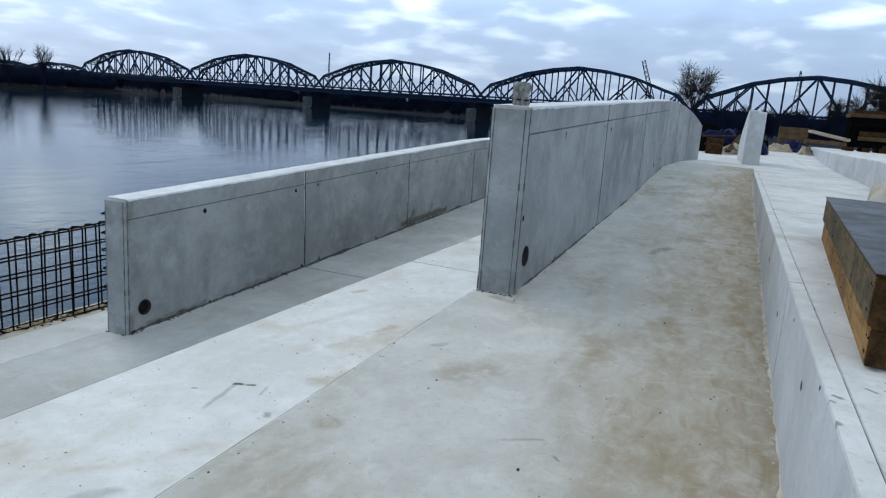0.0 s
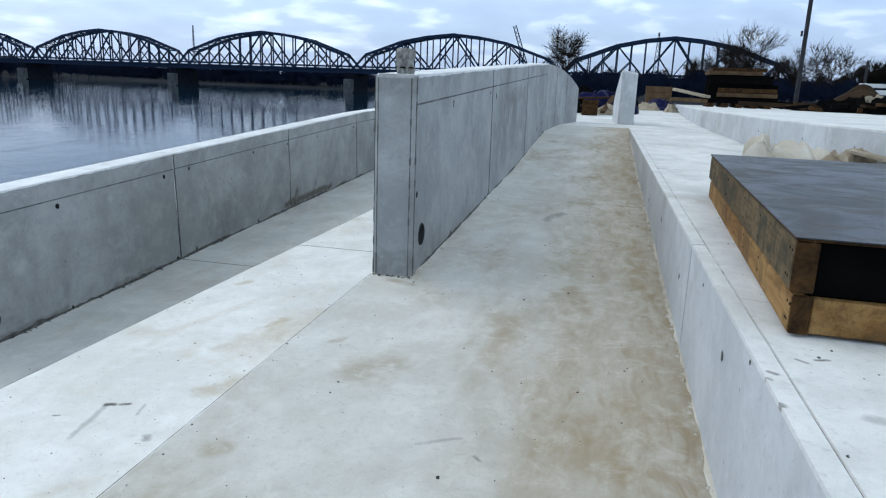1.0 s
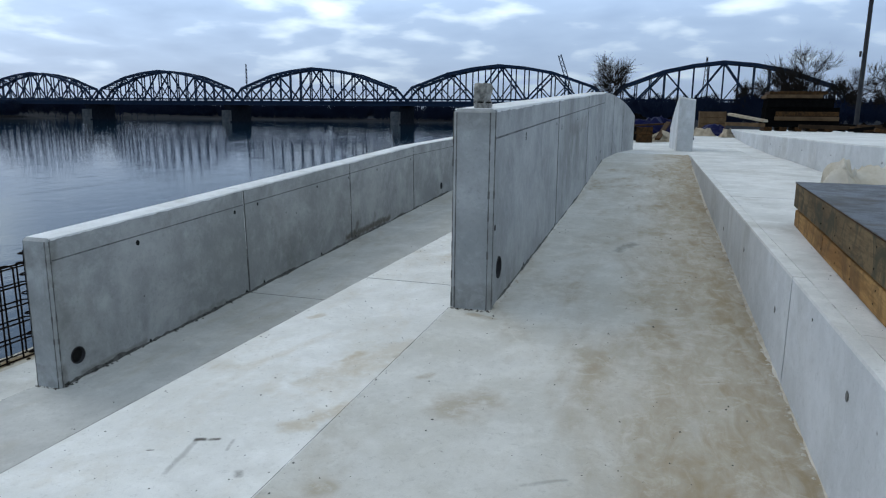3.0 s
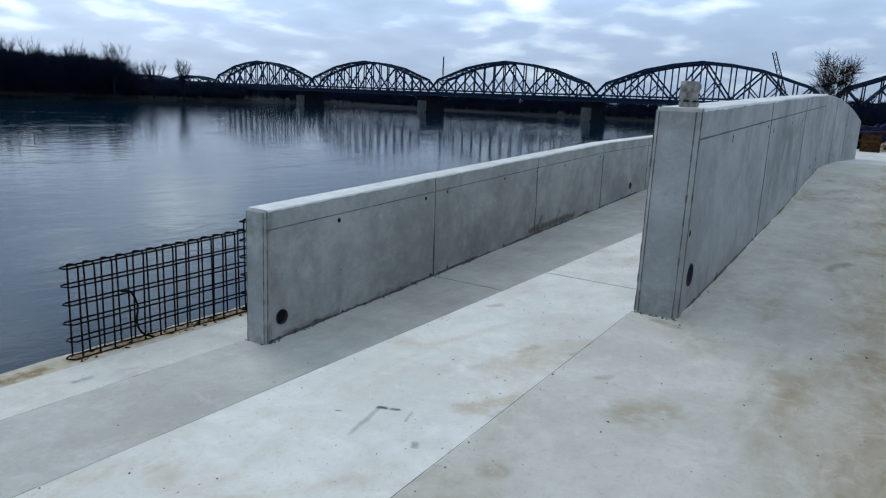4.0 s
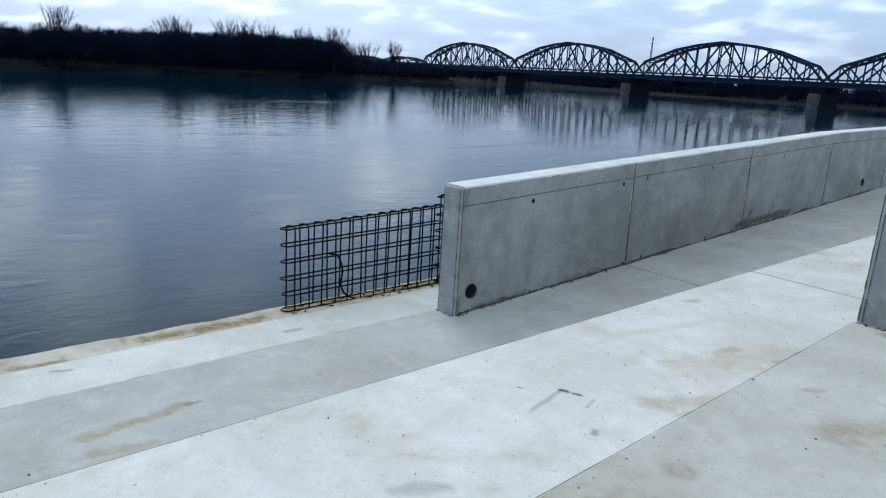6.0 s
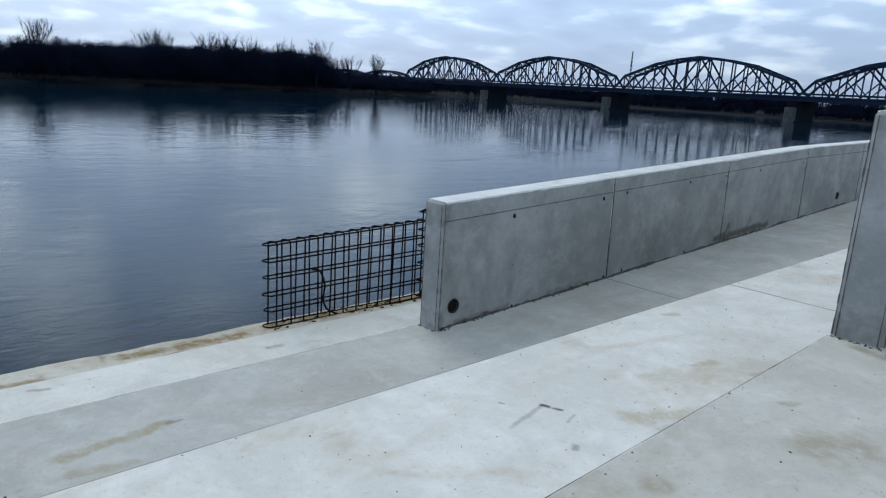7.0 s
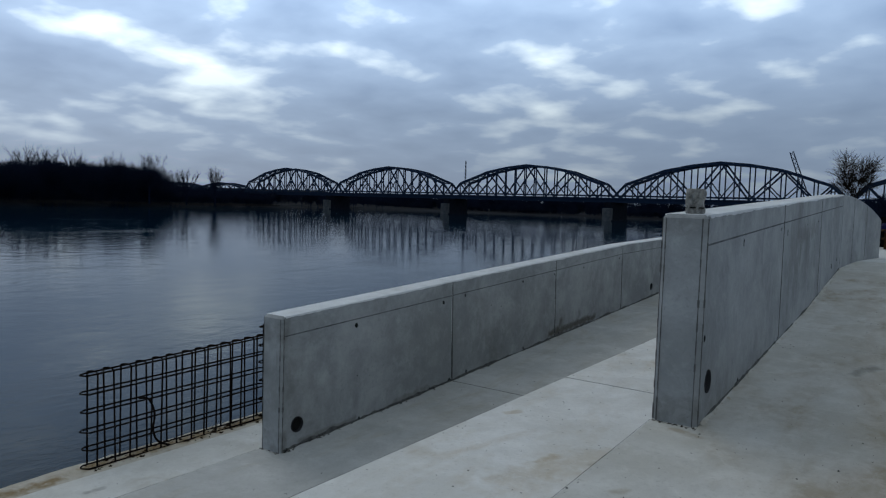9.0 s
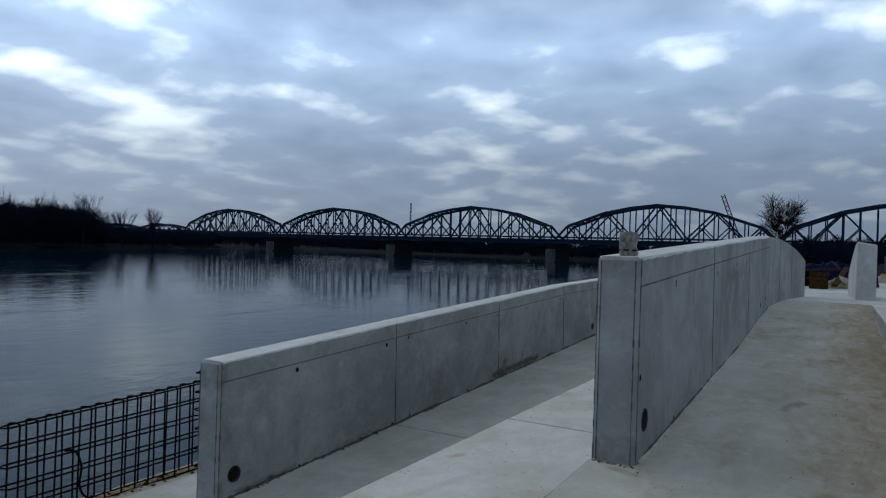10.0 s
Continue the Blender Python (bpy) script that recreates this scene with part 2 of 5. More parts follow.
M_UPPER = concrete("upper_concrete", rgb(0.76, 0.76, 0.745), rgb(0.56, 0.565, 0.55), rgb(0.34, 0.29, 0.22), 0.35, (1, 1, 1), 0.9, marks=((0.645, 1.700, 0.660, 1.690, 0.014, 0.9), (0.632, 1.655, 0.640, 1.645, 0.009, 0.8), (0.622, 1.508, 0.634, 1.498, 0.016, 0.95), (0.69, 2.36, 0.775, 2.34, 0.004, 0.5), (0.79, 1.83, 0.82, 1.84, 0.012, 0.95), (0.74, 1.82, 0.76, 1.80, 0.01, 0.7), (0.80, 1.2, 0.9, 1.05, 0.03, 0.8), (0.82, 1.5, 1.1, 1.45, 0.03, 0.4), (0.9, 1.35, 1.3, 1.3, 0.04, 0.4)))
# Greyer and bluer than the slabs: the kerb faces' shade is in the colour.
M_FORMED_SHADE = concrete("shade_toned_kerb_concrete", rgb(0.59, 0.605, 0.62), rgb(0.45, 0.465, 0.475), rgb(0.27, 0.25, 0.20), 0.4, (1, 1, 0.6), 0.7)
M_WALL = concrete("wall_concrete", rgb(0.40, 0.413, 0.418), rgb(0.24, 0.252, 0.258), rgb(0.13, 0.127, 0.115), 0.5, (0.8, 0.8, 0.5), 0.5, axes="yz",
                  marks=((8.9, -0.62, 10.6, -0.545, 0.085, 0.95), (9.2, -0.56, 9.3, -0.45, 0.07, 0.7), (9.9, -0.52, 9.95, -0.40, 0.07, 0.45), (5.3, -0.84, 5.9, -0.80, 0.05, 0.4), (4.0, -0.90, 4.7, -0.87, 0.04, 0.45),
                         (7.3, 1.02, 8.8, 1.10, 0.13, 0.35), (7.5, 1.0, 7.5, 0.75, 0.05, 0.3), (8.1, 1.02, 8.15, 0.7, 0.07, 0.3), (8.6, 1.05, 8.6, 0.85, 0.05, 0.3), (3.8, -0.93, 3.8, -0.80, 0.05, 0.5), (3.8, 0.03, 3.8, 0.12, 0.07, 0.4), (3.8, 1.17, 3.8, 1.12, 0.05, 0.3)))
# much paler than the wall panels; used for the thin top pieces
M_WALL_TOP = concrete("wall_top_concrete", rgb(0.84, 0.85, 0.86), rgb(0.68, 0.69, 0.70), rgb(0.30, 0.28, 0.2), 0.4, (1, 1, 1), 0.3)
M_CORE = concrete("joint_mortar", rgb(0.05, 0.05, 0.047), rgb(0.035, 0.035, 0.033), rgb(0.025, 0.022, 0.02), 0.5)
M_ROUGH = concrete("raw_concrete_edge", rgb(0.66, 0.63, 0.56), rgb(0.50, 0.45, 0.36), rgb(0.16, 0.10, 0.045), 0.9, (0.8, 1.3, 1), 0.8, 0.9, marks=((-6.14, 1.65, -6.12, 1.95, 0.12, 0.9), (-6.1, 2.15, -6.1, 2.75, 0.13, 0.95), (-6.15, 3.1, -6.15, 5.4, 0.12, 0.95), (-6.05, 0.6, -6.0, 0.95, 0.06, 0.8), (-6.1, -0.6, -6.1, 0.0, 0.08, 0.8)), mark_tint=(0.25, 0.175, 0.085, 1))


def plain(name, a, b, scale, rough, metal=0.0, bump=0.0, streak=(1, 1, 1), spec=0.07):
    m = Mat(name)
    v = m.stretch(streak)
    big = m.step(m.noise(scale, 5, 0.6, v), 0.3, 0.7)
    small = m.noise(scale * 9, 4, 0.6, v)
    col = m.blend(m.calc("ADD", m.calc("MULTIPLY", big, 0.7), m.calc("MULTIPLY", small, 0.3)), a, b)
    nor = m.bump(small, 0.5, bump) if bump else None
    return m.finish(col, rough, nor, metal, spec)


M_DARK = plain("dark_hole", rgb(0.012, 0.012, 0.012), rgb(0.02, 0.02, 0.02), 20, 0.9)
M_BLACK = plain("unlit_black", rgb(0.003, 0.003, 0.003), rgb(0.006, 0.006, 0.006), 6, 1.0, spec=0.0)
M_CRATE = plain("crate_board", rgb(0.115, 0.075, 0.042), rgb(0.055, 0.035, 0.02), 3, 0.9)
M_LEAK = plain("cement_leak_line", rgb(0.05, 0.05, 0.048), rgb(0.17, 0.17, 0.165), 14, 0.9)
M_GROOVE = plain("groove_cement", rgb(0.07, 0.073, 0.075), rgb(0.21, 0.215, 0.22), 7, 0.9)
M_STEEL = plain("bridge_steel", rgb(0.008, 0.020, 0.045), rgb(0.014, 0.030, 0.064), 0.3, 0.7, spec=0.12)
# Deck shade over the pier shafts is put into this darker stone colour.
M_PIER_SHADED = plain("deck_shaded_stone", rgb(0.004, 0.006, 0.011), rgb(0.010, 0.013, 0.019), 0.4, 0.95, spec=0.1)
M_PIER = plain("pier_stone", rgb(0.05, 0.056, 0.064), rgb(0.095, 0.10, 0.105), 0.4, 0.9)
M_REBAR = plain("rusty_rebar", rgb(0.004, 0.0035, 0.003), rgb(0.013, 0.008, 0.006), 30, 0.85, 0.0, 0.002, spec=0.06)
M_BARK = plain("bare_branches", rgb(0.011, 0.009, 0.008), rgb(0.028, 0.023, 0.020), 0.4, 0.95)
# Bare woods with the blue of aerial haze mixed into their base colour.
M_WOODS_HAZE = plain("haze_tinted_woods", rgb(0.004, 0.008, 0.020), rgb(0.011, 0.018, 0.038), 0.12, 1.0, spec=0.05)
M_REED = plain("dry_reeds", rgb(0.006, 0.008, 0.013), rgb(0.040, 0.038, 0.036), 0.05, 0.95)
M_EARTH = plain("site_earth", rgb(0.014, 0.009, 0.006), rgb(0.045, 0.028, 0.016), 0.9, 0.95, 0, 0.03)
M_LAND = plain("winter_ground", rgb(0.006, 0.008, 0.012), rgb(0.013, 0.014, 0.017), 0.05, 0.95)


def wood(name, light, dark, grime, amount):
    """Sawn timber: long grain along y, knots, grime in blotches, weathered relief."""
    m = Mat(name)
    long = m.stretch((1.0, 0.06, 1.0))
    grain = m.noise(55, 5, 0.65, long, 0.6)
    broad = m.noise(7, 4, 0.6, m.stretch((1, 0.15, 1)), 0.8)
    col = m.blend(m.step(broad, 0.3, 0.7), dark, light)
    col = m.blend(m.calc("MULTIPLY", m.step(grain, 0.42, 0.7), 0.55), col, tuple(0.4 * c for c in dark[:3]) + (1,))
    knot = m.step(m.cells(2.6, m.stretch((1.3, 0.8, 1.3))), 0.10, 0.03)
    col = m.blend(m.calc("MULTIPLY", knot, 0.8), col, tuple(0.3 * c for c in dark[:3]) + (1,))
    dirty = m.calc("MULTIPLY", m.step(m.noise(5.5, 6, 0.7, distortion=1.2), 0.45, 0.62), amount)
    col = m.blend(dirty, col, grime)
    nor = m.bump(grain, 0.5, 0.004)
    return m.finish(col, m.calc("ADD", m.calc("MULTIPLY", broad, 0.2), 0.65), nor, spec=0.07)


M_TIMBER = wood("weathered_timber", rgb(0.36, 0.215, 0.085), rgb(0.21, 0.105, 0.035), rgb(0.09, 0.055, 0.028), 0.6)
M_TIMBER_GREEN = wood("green_stained_timber", rgb(0.19, 0.135, 0.075), rgb(0.095, 0.066, 0.036), rgb(0.042, 0.043, 0.030), 0.8)
M_TIMBER_DARK = wood("dark_timber", rgb(0.085, 0.043, 0.016), rgb(0.04, 0.02, 0.008), rgb(0.012, 0.009, 0.006), 0.7)


def film_ply():
    """Black phenolic plywood, scuffed and dusty, with streaky gloss."""
    m = Mat("film_faced_plywood")
    scuff = m.step(m.noise(6, 6, 0.7, m.stretch((0.8, 1.2, 1)), 1.4), 0.50, 0.62)
    dust = m.step(m.noise(2.2, 6, 0.65, distortion=1.0), 0.4, 0.75)
    fine = m.noise(60, 4, 0.7, m.stretch((0.3, 2.5, 1)))
    col = m.blend(m.calc("MULTIPLY", dust, 0.6), rgb(0.032, 0.033, 0.035), rgb(0.115, 0.11, 0.105))
    col = m.blend(m.calc("MULTIPLY", scuff, 0.7), col, rgb(0.12, 0.105, 0.088))
    m.bsdf.inputs["IOR"].default_value = 1.3
    rough = m.calc("ADD", m.calc("MULTIPLY", dust, 0.28), 0.36)
    return m.finish(col, m.calc("ADD", rough, m.calc("MULTIPLY", scuff, 0.2)), m.bump(fine, 0.3, 0.002), spec=0.26)


M_PLY = film_ply()
M_LINEN = plain("white_cloth", rgb(0.60, 0.57, 0.51), rgb(0.40, 0.35, 0.27), 4, 0.9, 0, 0.01)
M_CLOTH = plain("dirty_cloth", rgb(0.44, 0.39, 0.31), rgb(0.24, 0.19, 0.13), 5, 0.9, 0, 0.01)
M_BLUE = plain("blue_sheet", rgb(0.004, 0.005, 0.025), rgb(0.008, 0.010, 0.055), 3, 0.45)
M_WHITE = plain("white_paint", rgb(0.65, 0.66, 0.66), rgb(0.75, 0.75, 0.75), 2, 0.5)
M_POLE = plain("grey_pole", rgb(0.035, 0.035, 0.04), rgb(0.06, 0.06, 0.062), 2, 0.8)
M_FOIL = plain("crumpled_foil", rgb(0.02, 0.02, 0.019), rgb(0.33, 0.32, 0.29), 26, 0.35, 0.0, 0.006, spec=0.4)


def water_material():
    """Slow river water: long swell, ripples, wind-ruffled streaks far out; ripples strengthened towards the quay,
    standing in for nearness to the camera.
    """
    m = Mat("river_water")
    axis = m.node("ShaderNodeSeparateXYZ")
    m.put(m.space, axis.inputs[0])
    swell = m.noise(0.22, 3, 0.5, m.stretch((1.0, 0.55, 1)), 0.3)
    ripple = m.noise(3.4, 6, 0.62, m.stretch((1.0, 0.6, 1)), 0.6)
    streaks = m.step(m.noise(0.055, 6, 0.7, m.stretch((1, 0.22, 1)), 0.8), 0.56, 0.70)
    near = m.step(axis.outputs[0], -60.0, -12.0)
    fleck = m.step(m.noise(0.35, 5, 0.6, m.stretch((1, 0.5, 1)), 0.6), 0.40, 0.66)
    wave = m.noise(0.75, 3, 0.5, m.stretch((1.0, 0.55, 1)), 0.5)
    nor = m.bump(wave, 0.28, 0.10, m.bump(swell, 0.10, 0.10))
    n = m.node("ShaderNodeBump")
    m.put(ripple, n.inputs["Height"])
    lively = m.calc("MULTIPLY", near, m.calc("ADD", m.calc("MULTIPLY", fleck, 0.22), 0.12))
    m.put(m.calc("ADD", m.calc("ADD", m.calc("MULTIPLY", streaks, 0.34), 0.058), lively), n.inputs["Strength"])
    n.inputs["Distance"].default_value = 0.035
    m.put(nor, n.inputs["Normal"])
    m.bsdf.inputs["IOR"].default_value = 1.33
    return m.finish(rgb(0.002, 0.018, 0.037), 0.025, n.outputs[0], spec=0.065)


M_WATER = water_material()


# ---- builders ----
def mesh_of(bm, name, material):
    bmesh.ops.recalc_face_normals(bm, faces=bm.faces)
    me = bpy.data.meshes.new(name)
    bm.to_mesh(me)
    bm.free()
    me.materials.append(material)
    return me


def part(name, bm, material, parent=None, label=""):
    """One mesh object from a bmesh, under its thing."""
    ob = new(name, mesh_of(bm, name, material))
    ob.parent = parent
    return tagged(ob, label) if label else ob


def thing(name, label, category, at=(0, 0, 0), group="", kind=""):
    """An empty at a thing's base, for its parts; parts are built in world coordinates."""
    ob = new(name)
    ob.empty_display_size = 0.1
    ob.location = at
    return tagged(ob, label, category, group, kind)


def put_under(ob, parent):
    ob.parent = parent
    ob.matrix_parent_inverse = Matrix.Translation(parent.location).inverted()
    return ob


def wpart(name, bm, material, parent, label=""):
    """A part whose bmesh is in world coordinates."""
    return put_under(part(name, bm, material, None, label), parent)


def box(bm, x0, x1, y0, y1, z0, z1):
    m = Matrix.Translation(((x0 + x1) / 2, (y0 + y1) / 2, (z0 + z1) / 2)) @ Matrix.Diagonal((x1 - x0, y1 - y0, z1 - z0, 1))
    return bmesh.ops.create_cube(bm, size=1, matrix=m)["verts"]


def soften(bm, width, segments=1, angle=0.5):
    sharp = [e for e in bm.edges if len(e.link_faces) == 2 and e.calc_face_angle(0) > angle]
    if sharp:
        bmesh.ops.bevel(bm, geom=sharp, offset=width, segments=segments, affect="EDGES", profile=0.5, clamp_overlap=True)


def hexa(corners, bevel=0.0):
    """A block from eight corners: four below, four above, both counter-clockwise."""
    bm = bmesh.new()
    v = [bm.verts.new(c) for c in corners]
    for f in ((3, 2, 1, 0), (4, 5, 6, 7), (0, 1, 5, 4), (1, 2, 6, 5), (2, 3, 7, 6), (3, 0, 4, 7)):
        bm.faces.new([v[i] for i in f])
    if bevel:
        soften(bm, bevel)
    return bm


def profile_yz(points, x0, x1, bevel=0.0, holes=(), lean=0.0):
    """A plate with an outline in y and z, from x0 to x1; holes: (y, z, radius)."""
    bm = bmesh.new()
    loops = [points]
    for cy, cz, r in holes:
        loops.append([(cy + r * math.cos(a), cz + r * math.sin(a)) for a in (k * math.tau / 28 for k in range(28))])
    edges = []
    for loop in loops:
        vs = [bm.verts.new((x0, y, z)) for y, z in loop]
        edges += [bm.edges.new((vs[k], vs[(k + 1) % len(vs)])) for k in range(len(vs))]
    bmesh.ops.triangle_fill(bm, edges=edges, use_beauty=True, use_dissolve=False)
    made = bmesh.ops.extrude_face_region(bm, geom=bm.faces[:])
    moved = [g for g in made["geom"] if isinstance(g, bmesh.types.BMVert)]
    bmesh.ops.translate(bm, verts=moved, vec=(x1 - x0, 0, 0))
    bmesh.ops.recalc_face_normals(bm, faces=bm.faces)
    if bevel:
        soften(bm, bevel)
    return bm


def tube(bm, a, b, r0, r1=None, sides=8):
    a, b = Vector(a), Vector(b)
    m = Matrix.Translation((a + b) / 2) @ (b - a).to_track_quat("Z", "Y").to_matrix().to_4x4()
    bmesh.ops.create_cone(bm, cap_ends=True, segments=sides, radius1=r0, radius2=r0 if r1 is None else r1, depth=(b - a).length, matrix=m)


def unit_box(name, material):
    bm = bmesh.new()
    bmesh.ops.create_cube(bm, size=1)
    return mesh_of(bm, name, material)


def unit_rod(name, material, sides=8):
    bm = bmesh.new()
    bmesh.ops.create_cone(bm, cap_ends=True, segments=sides, radius1=0.5, radius2=0.5, depth=1)
    return mesh_of(bm, name, material)


def member(name, mesh, a, b, wide, deep, parent):
    """A straight piece from a to b that shares a unit mesh."""
    a, b = Vector(a), Vector(b)
    way = b - a
    side = Vector((0, 0, 1)).cross(way)
    if side.length < 1e-4:
        side = Vector((1, 0, 0))
    side.normalize()
    z = way.normalized()
    x = side
    y = z.cross(x)
    rot = Matrix((x, y, z)).transposed().to_4x4()
    ob = new(name, mesh)
    ob.parent = parent
    ob.matrix_parent_inverse = Matrix.Translation(parent.location).inverted()
    ob.matrix_basis = Matrix.Translation((a + b) / 2) @ rot @ Matrix.Diagonal((wide, deep, way.length, 1))
    return ob


# ---- levels of the stepped river bank ----
SLOPE = 0.0455
Y_END = 3.80                                   # where both parapets begin


def ramp_z(y):
    return float(np.interp(y, (-20, 8.2, 11.8, 13.2, 40), (SLOPE * (-20 - Y_END), SLOPE * (8.2 - Y_END), 0.455, 0.513, 0.513)))


def low_z(y):
    return -0.955 + 0.0485 * max(0.0, y - 3.76)


def upper_z(y):
    return 0.462 + 0.007 * (y - 1.5)


def kerb_x(y):
    return 0.63 - 0.0108 * (y - 1.5)


def edge_x(y):
    """Outer edge of the ramp slab."""
    return -1.165 - 0.020 * min(2.6, max(0.0, 3.8 - y))


def bank_x(y):
    return float(np.interp(y, (-9, 2, 5, 7, 8.5, 10, 12, 15, 20, 34), (4.2, 2.75, 2.38, 2.15, 2.03, 1.99, 1.98, 2.03, 2.2, 3.0)))


def bank_top(y):
    return 0.97 - 0.0073 * y


Z_STEP, Z_QUAY, Z_WATER = -0.475, -1.335, -4.6
X_STEP, X_LOW, X_QUAY = -2.775, -4.53, -6.30


def bays(holder, name, xl, xr, cuts, zf, depth, material, bevel=0.008, gap=0.006, extra=()):
    """Slab bays between joints: edges xl and xr and the top may be functions of y; extra: bends inside a bay."""
    fx = lambda f, y: f(y) if callable(f) else f
    for y0, y1 in zip(cuts, cuts[1:]):
        a, b = y0 + gap / 2, y1 - gap / 2
        ys = [a] + [y for y in extra if a < y < b] + [b]
        bm = bmesh.new()
        rings = [[bm.verts.new(p) for p in ((fx(xl, y), y, depth), (fx(xr, y), y, depth), (fx(xr, y), y, fx(zf, y)), (fx(xl, y), y, fx(zf, y)))] for y in ys]
        for r0, r1 in zip(rings, rings[1:]):
            for q in range(4):
                bm.faces.new((r0[q], r0[(q + 1) % 4], r1[(q + 1) % 4], r1[q]))
        bm.faces.new(rings[0]), bm.faces.new(rings[-1][::-1])
        bmesh.ops.recalc_face_normals(bm, faces=bm.faces)
        soften(bm, bevel)
        wpart(name, bm, material, holder)


upper_floor0 = thing("floor_landing", "pale concrete landing at the top of the ramp", "floor", kind="structure")
ramp_floor = thing("floor_ramp", "grey brown-stained sloping concrete ramp floor between parapet and kerb", "floor", kind="structure")
bays(ramp_floor, "slab", edge_x, lambda y: kerb_x(y) + 0.02, [-9.0, -2.2, 6.40, 11.8, 13.2], ramp_z, -1.2, M_RAMP, extra=(1.2, 3.8, 8.2))
bays(ramp_floor, "slab", -1.165, 1.6, [13.2, 18.8, 24.0, 34.0], lambda y: 0.513, -1.2, M_UPPER)
bays(upper_floor0, "slab", lambda y: kerb_x(y) + 0.02, lambda y: bank_x(y) - 0.002, [11.776, 13.2], lambda y: 0.534 - 0.012 * (y - 11.776), -1.2, M_UPPER)
step_floor = thing("floor_step", "pale level concrete terrace with dirt marks and a cross joint", "floor", kind="structure")
bays(step_floor, "slab", X_STEP, -1.169, [-9.0, -3.0, 6.15, 11.6, 17.0, 26.0], Z_STEP, -2.4, M_STEP, gap=0.010)
low_floor = thing("floor_lower_ramp", "grey smooth concrete lower ramp along the river parapet", "floor", kind="structure")
bays(low_floor, "slab", X_LOW, X_STEP - 0.004, [-9.0, -3.5, 6.39, 11.8, 17.0, 26.0], low_z, -3.0, M_LOW, extra=(3.76,))
quay_floor = thing("floor_quay", "pale concrete quay slab above the water", "floor", kind="structure")
bays(quay_floor, "slab", X_QUAY + 0.34, X_LOW - 0.004, [-9.0, -1.0, 7.0, 15.0, 26.0], Z_QUAY, -7.0, M_QUAY)
upper_floor = thing("floor_upper", "pale concrete upper terrace slab behind the kerb", "floor", kind="structure")
bays(upper_floor, "slab", lambda y: kerb_x(y) + 0.0585, lambda y: bank_x(y) - 0.002, [-9.0, 0.3, 6.33, 11.77], upper_z, -1.2, M_UPPER, gap=0.010, extra=(2.0, 7.0, 8.5, 10.0))
bays(upper_floor, "slab", 1.604, lambda y: bank_x(y) + 0.25, [13.2, 20.0, 27.0, 34.0], lambda y: 0.512, -1.2, M_UPPER)
high_floor = thing("floor_high", "white concrete slab of the highest terrace", "floor", kind="structure")
bays(high_floor, "slab", lambda y: bank_x(y) + 0.22, 9.0, [-9.0, -2.0, 2.0, 5.0, 8.5, 12.0, 15.0, 20.0, 34.0], lambda y: bank_top(y) - 0.004, -0.5, M_UPPER)

# raw cast edge of the quay, uneven and stained, where the next wall will stand
bm = bmesh.new()
nu, nv = 7, 240
grid = []
for j in range(nv + 1):
    y = -9 + 35 * j / nv
    row = []
    for i in range(nu + 1):
        x = X_QUAY + 0.335 * i / nu
        n = noise.noise((x * 4, y * 2.2, 3)) * 0.016 + noise.noise((x * 13, y * 9, 1)) * 0.012
        row.append(bm.verts.new((x + (noise.noise((y * 3, 0, 7)) * 0.012 if i == 0 else 0), y, Z_QUAY - 0.012 + n)))
    grid.append(row)
for j in range(nv):
    for i in range(nu):
        bm.faces.new((grid[j][i], grid[j][i + 1], grid[j + 1][i + 1], grid[j + 1][i]))
for j in range(nv):
    a, b = grid[j][0], grid[j + 1][0]
    bm.faces.new((a, b, bm.verts.new((b.co.x, b.co.y, -7)), bm.verts.new((a.co.x, a.co.y, -7))))
tagged(part("quay_edge", bm, M_ROUGH), "raw brown-stained concrete strip along the quay edge", "edge", kind="structure")

# kerb between ramp and upper terrace
kerb = thing("kerb", "low pale concrete kerb wall beside the ramp", "kerb", kind="structure")
KERB_CUTS = [-9.0, -2.2, 0.5, 3.17, 5.85, 8.5, 11.75]
for y0, y1 in zip(KERB_CUTS, KERB_CUTS[1:]):
    a, b = y0 + 0.008, y1 - 0.008
    wide = 0.056
    top = [(kerb_x(a), a, upper_z(a) + 0.004), (kerb_x(a) + wide, a, upper_z(a) + 0.004), (kerb_x(b) + wide, b, upper_z(b) + 0.004), (kerb_x(b), b, upper_z(b) + 0.004)]
    cap = [(x, y, z - 0.014) for x, y, z in top]
    wpart("kerb_block", hexa([(x, y, -0.6) for x, y, z in top] + cap, 0.002), M_FORMED_SHADE, kerb)
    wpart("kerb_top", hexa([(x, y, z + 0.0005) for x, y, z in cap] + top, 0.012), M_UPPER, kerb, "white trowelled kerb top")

for y in KERB_CUTS[1:-1]:
    x, z = kerb_x(y), upper_z(y)
    bm = bmesh.new()
    box(bm, x + 0.004, x + 0.053, y - 0.0079, y + 0.0079, -0.5, z - 0.004)
    wpart("joint_filler", bm, M_CORE, kerb, "dark recessed joint filler")
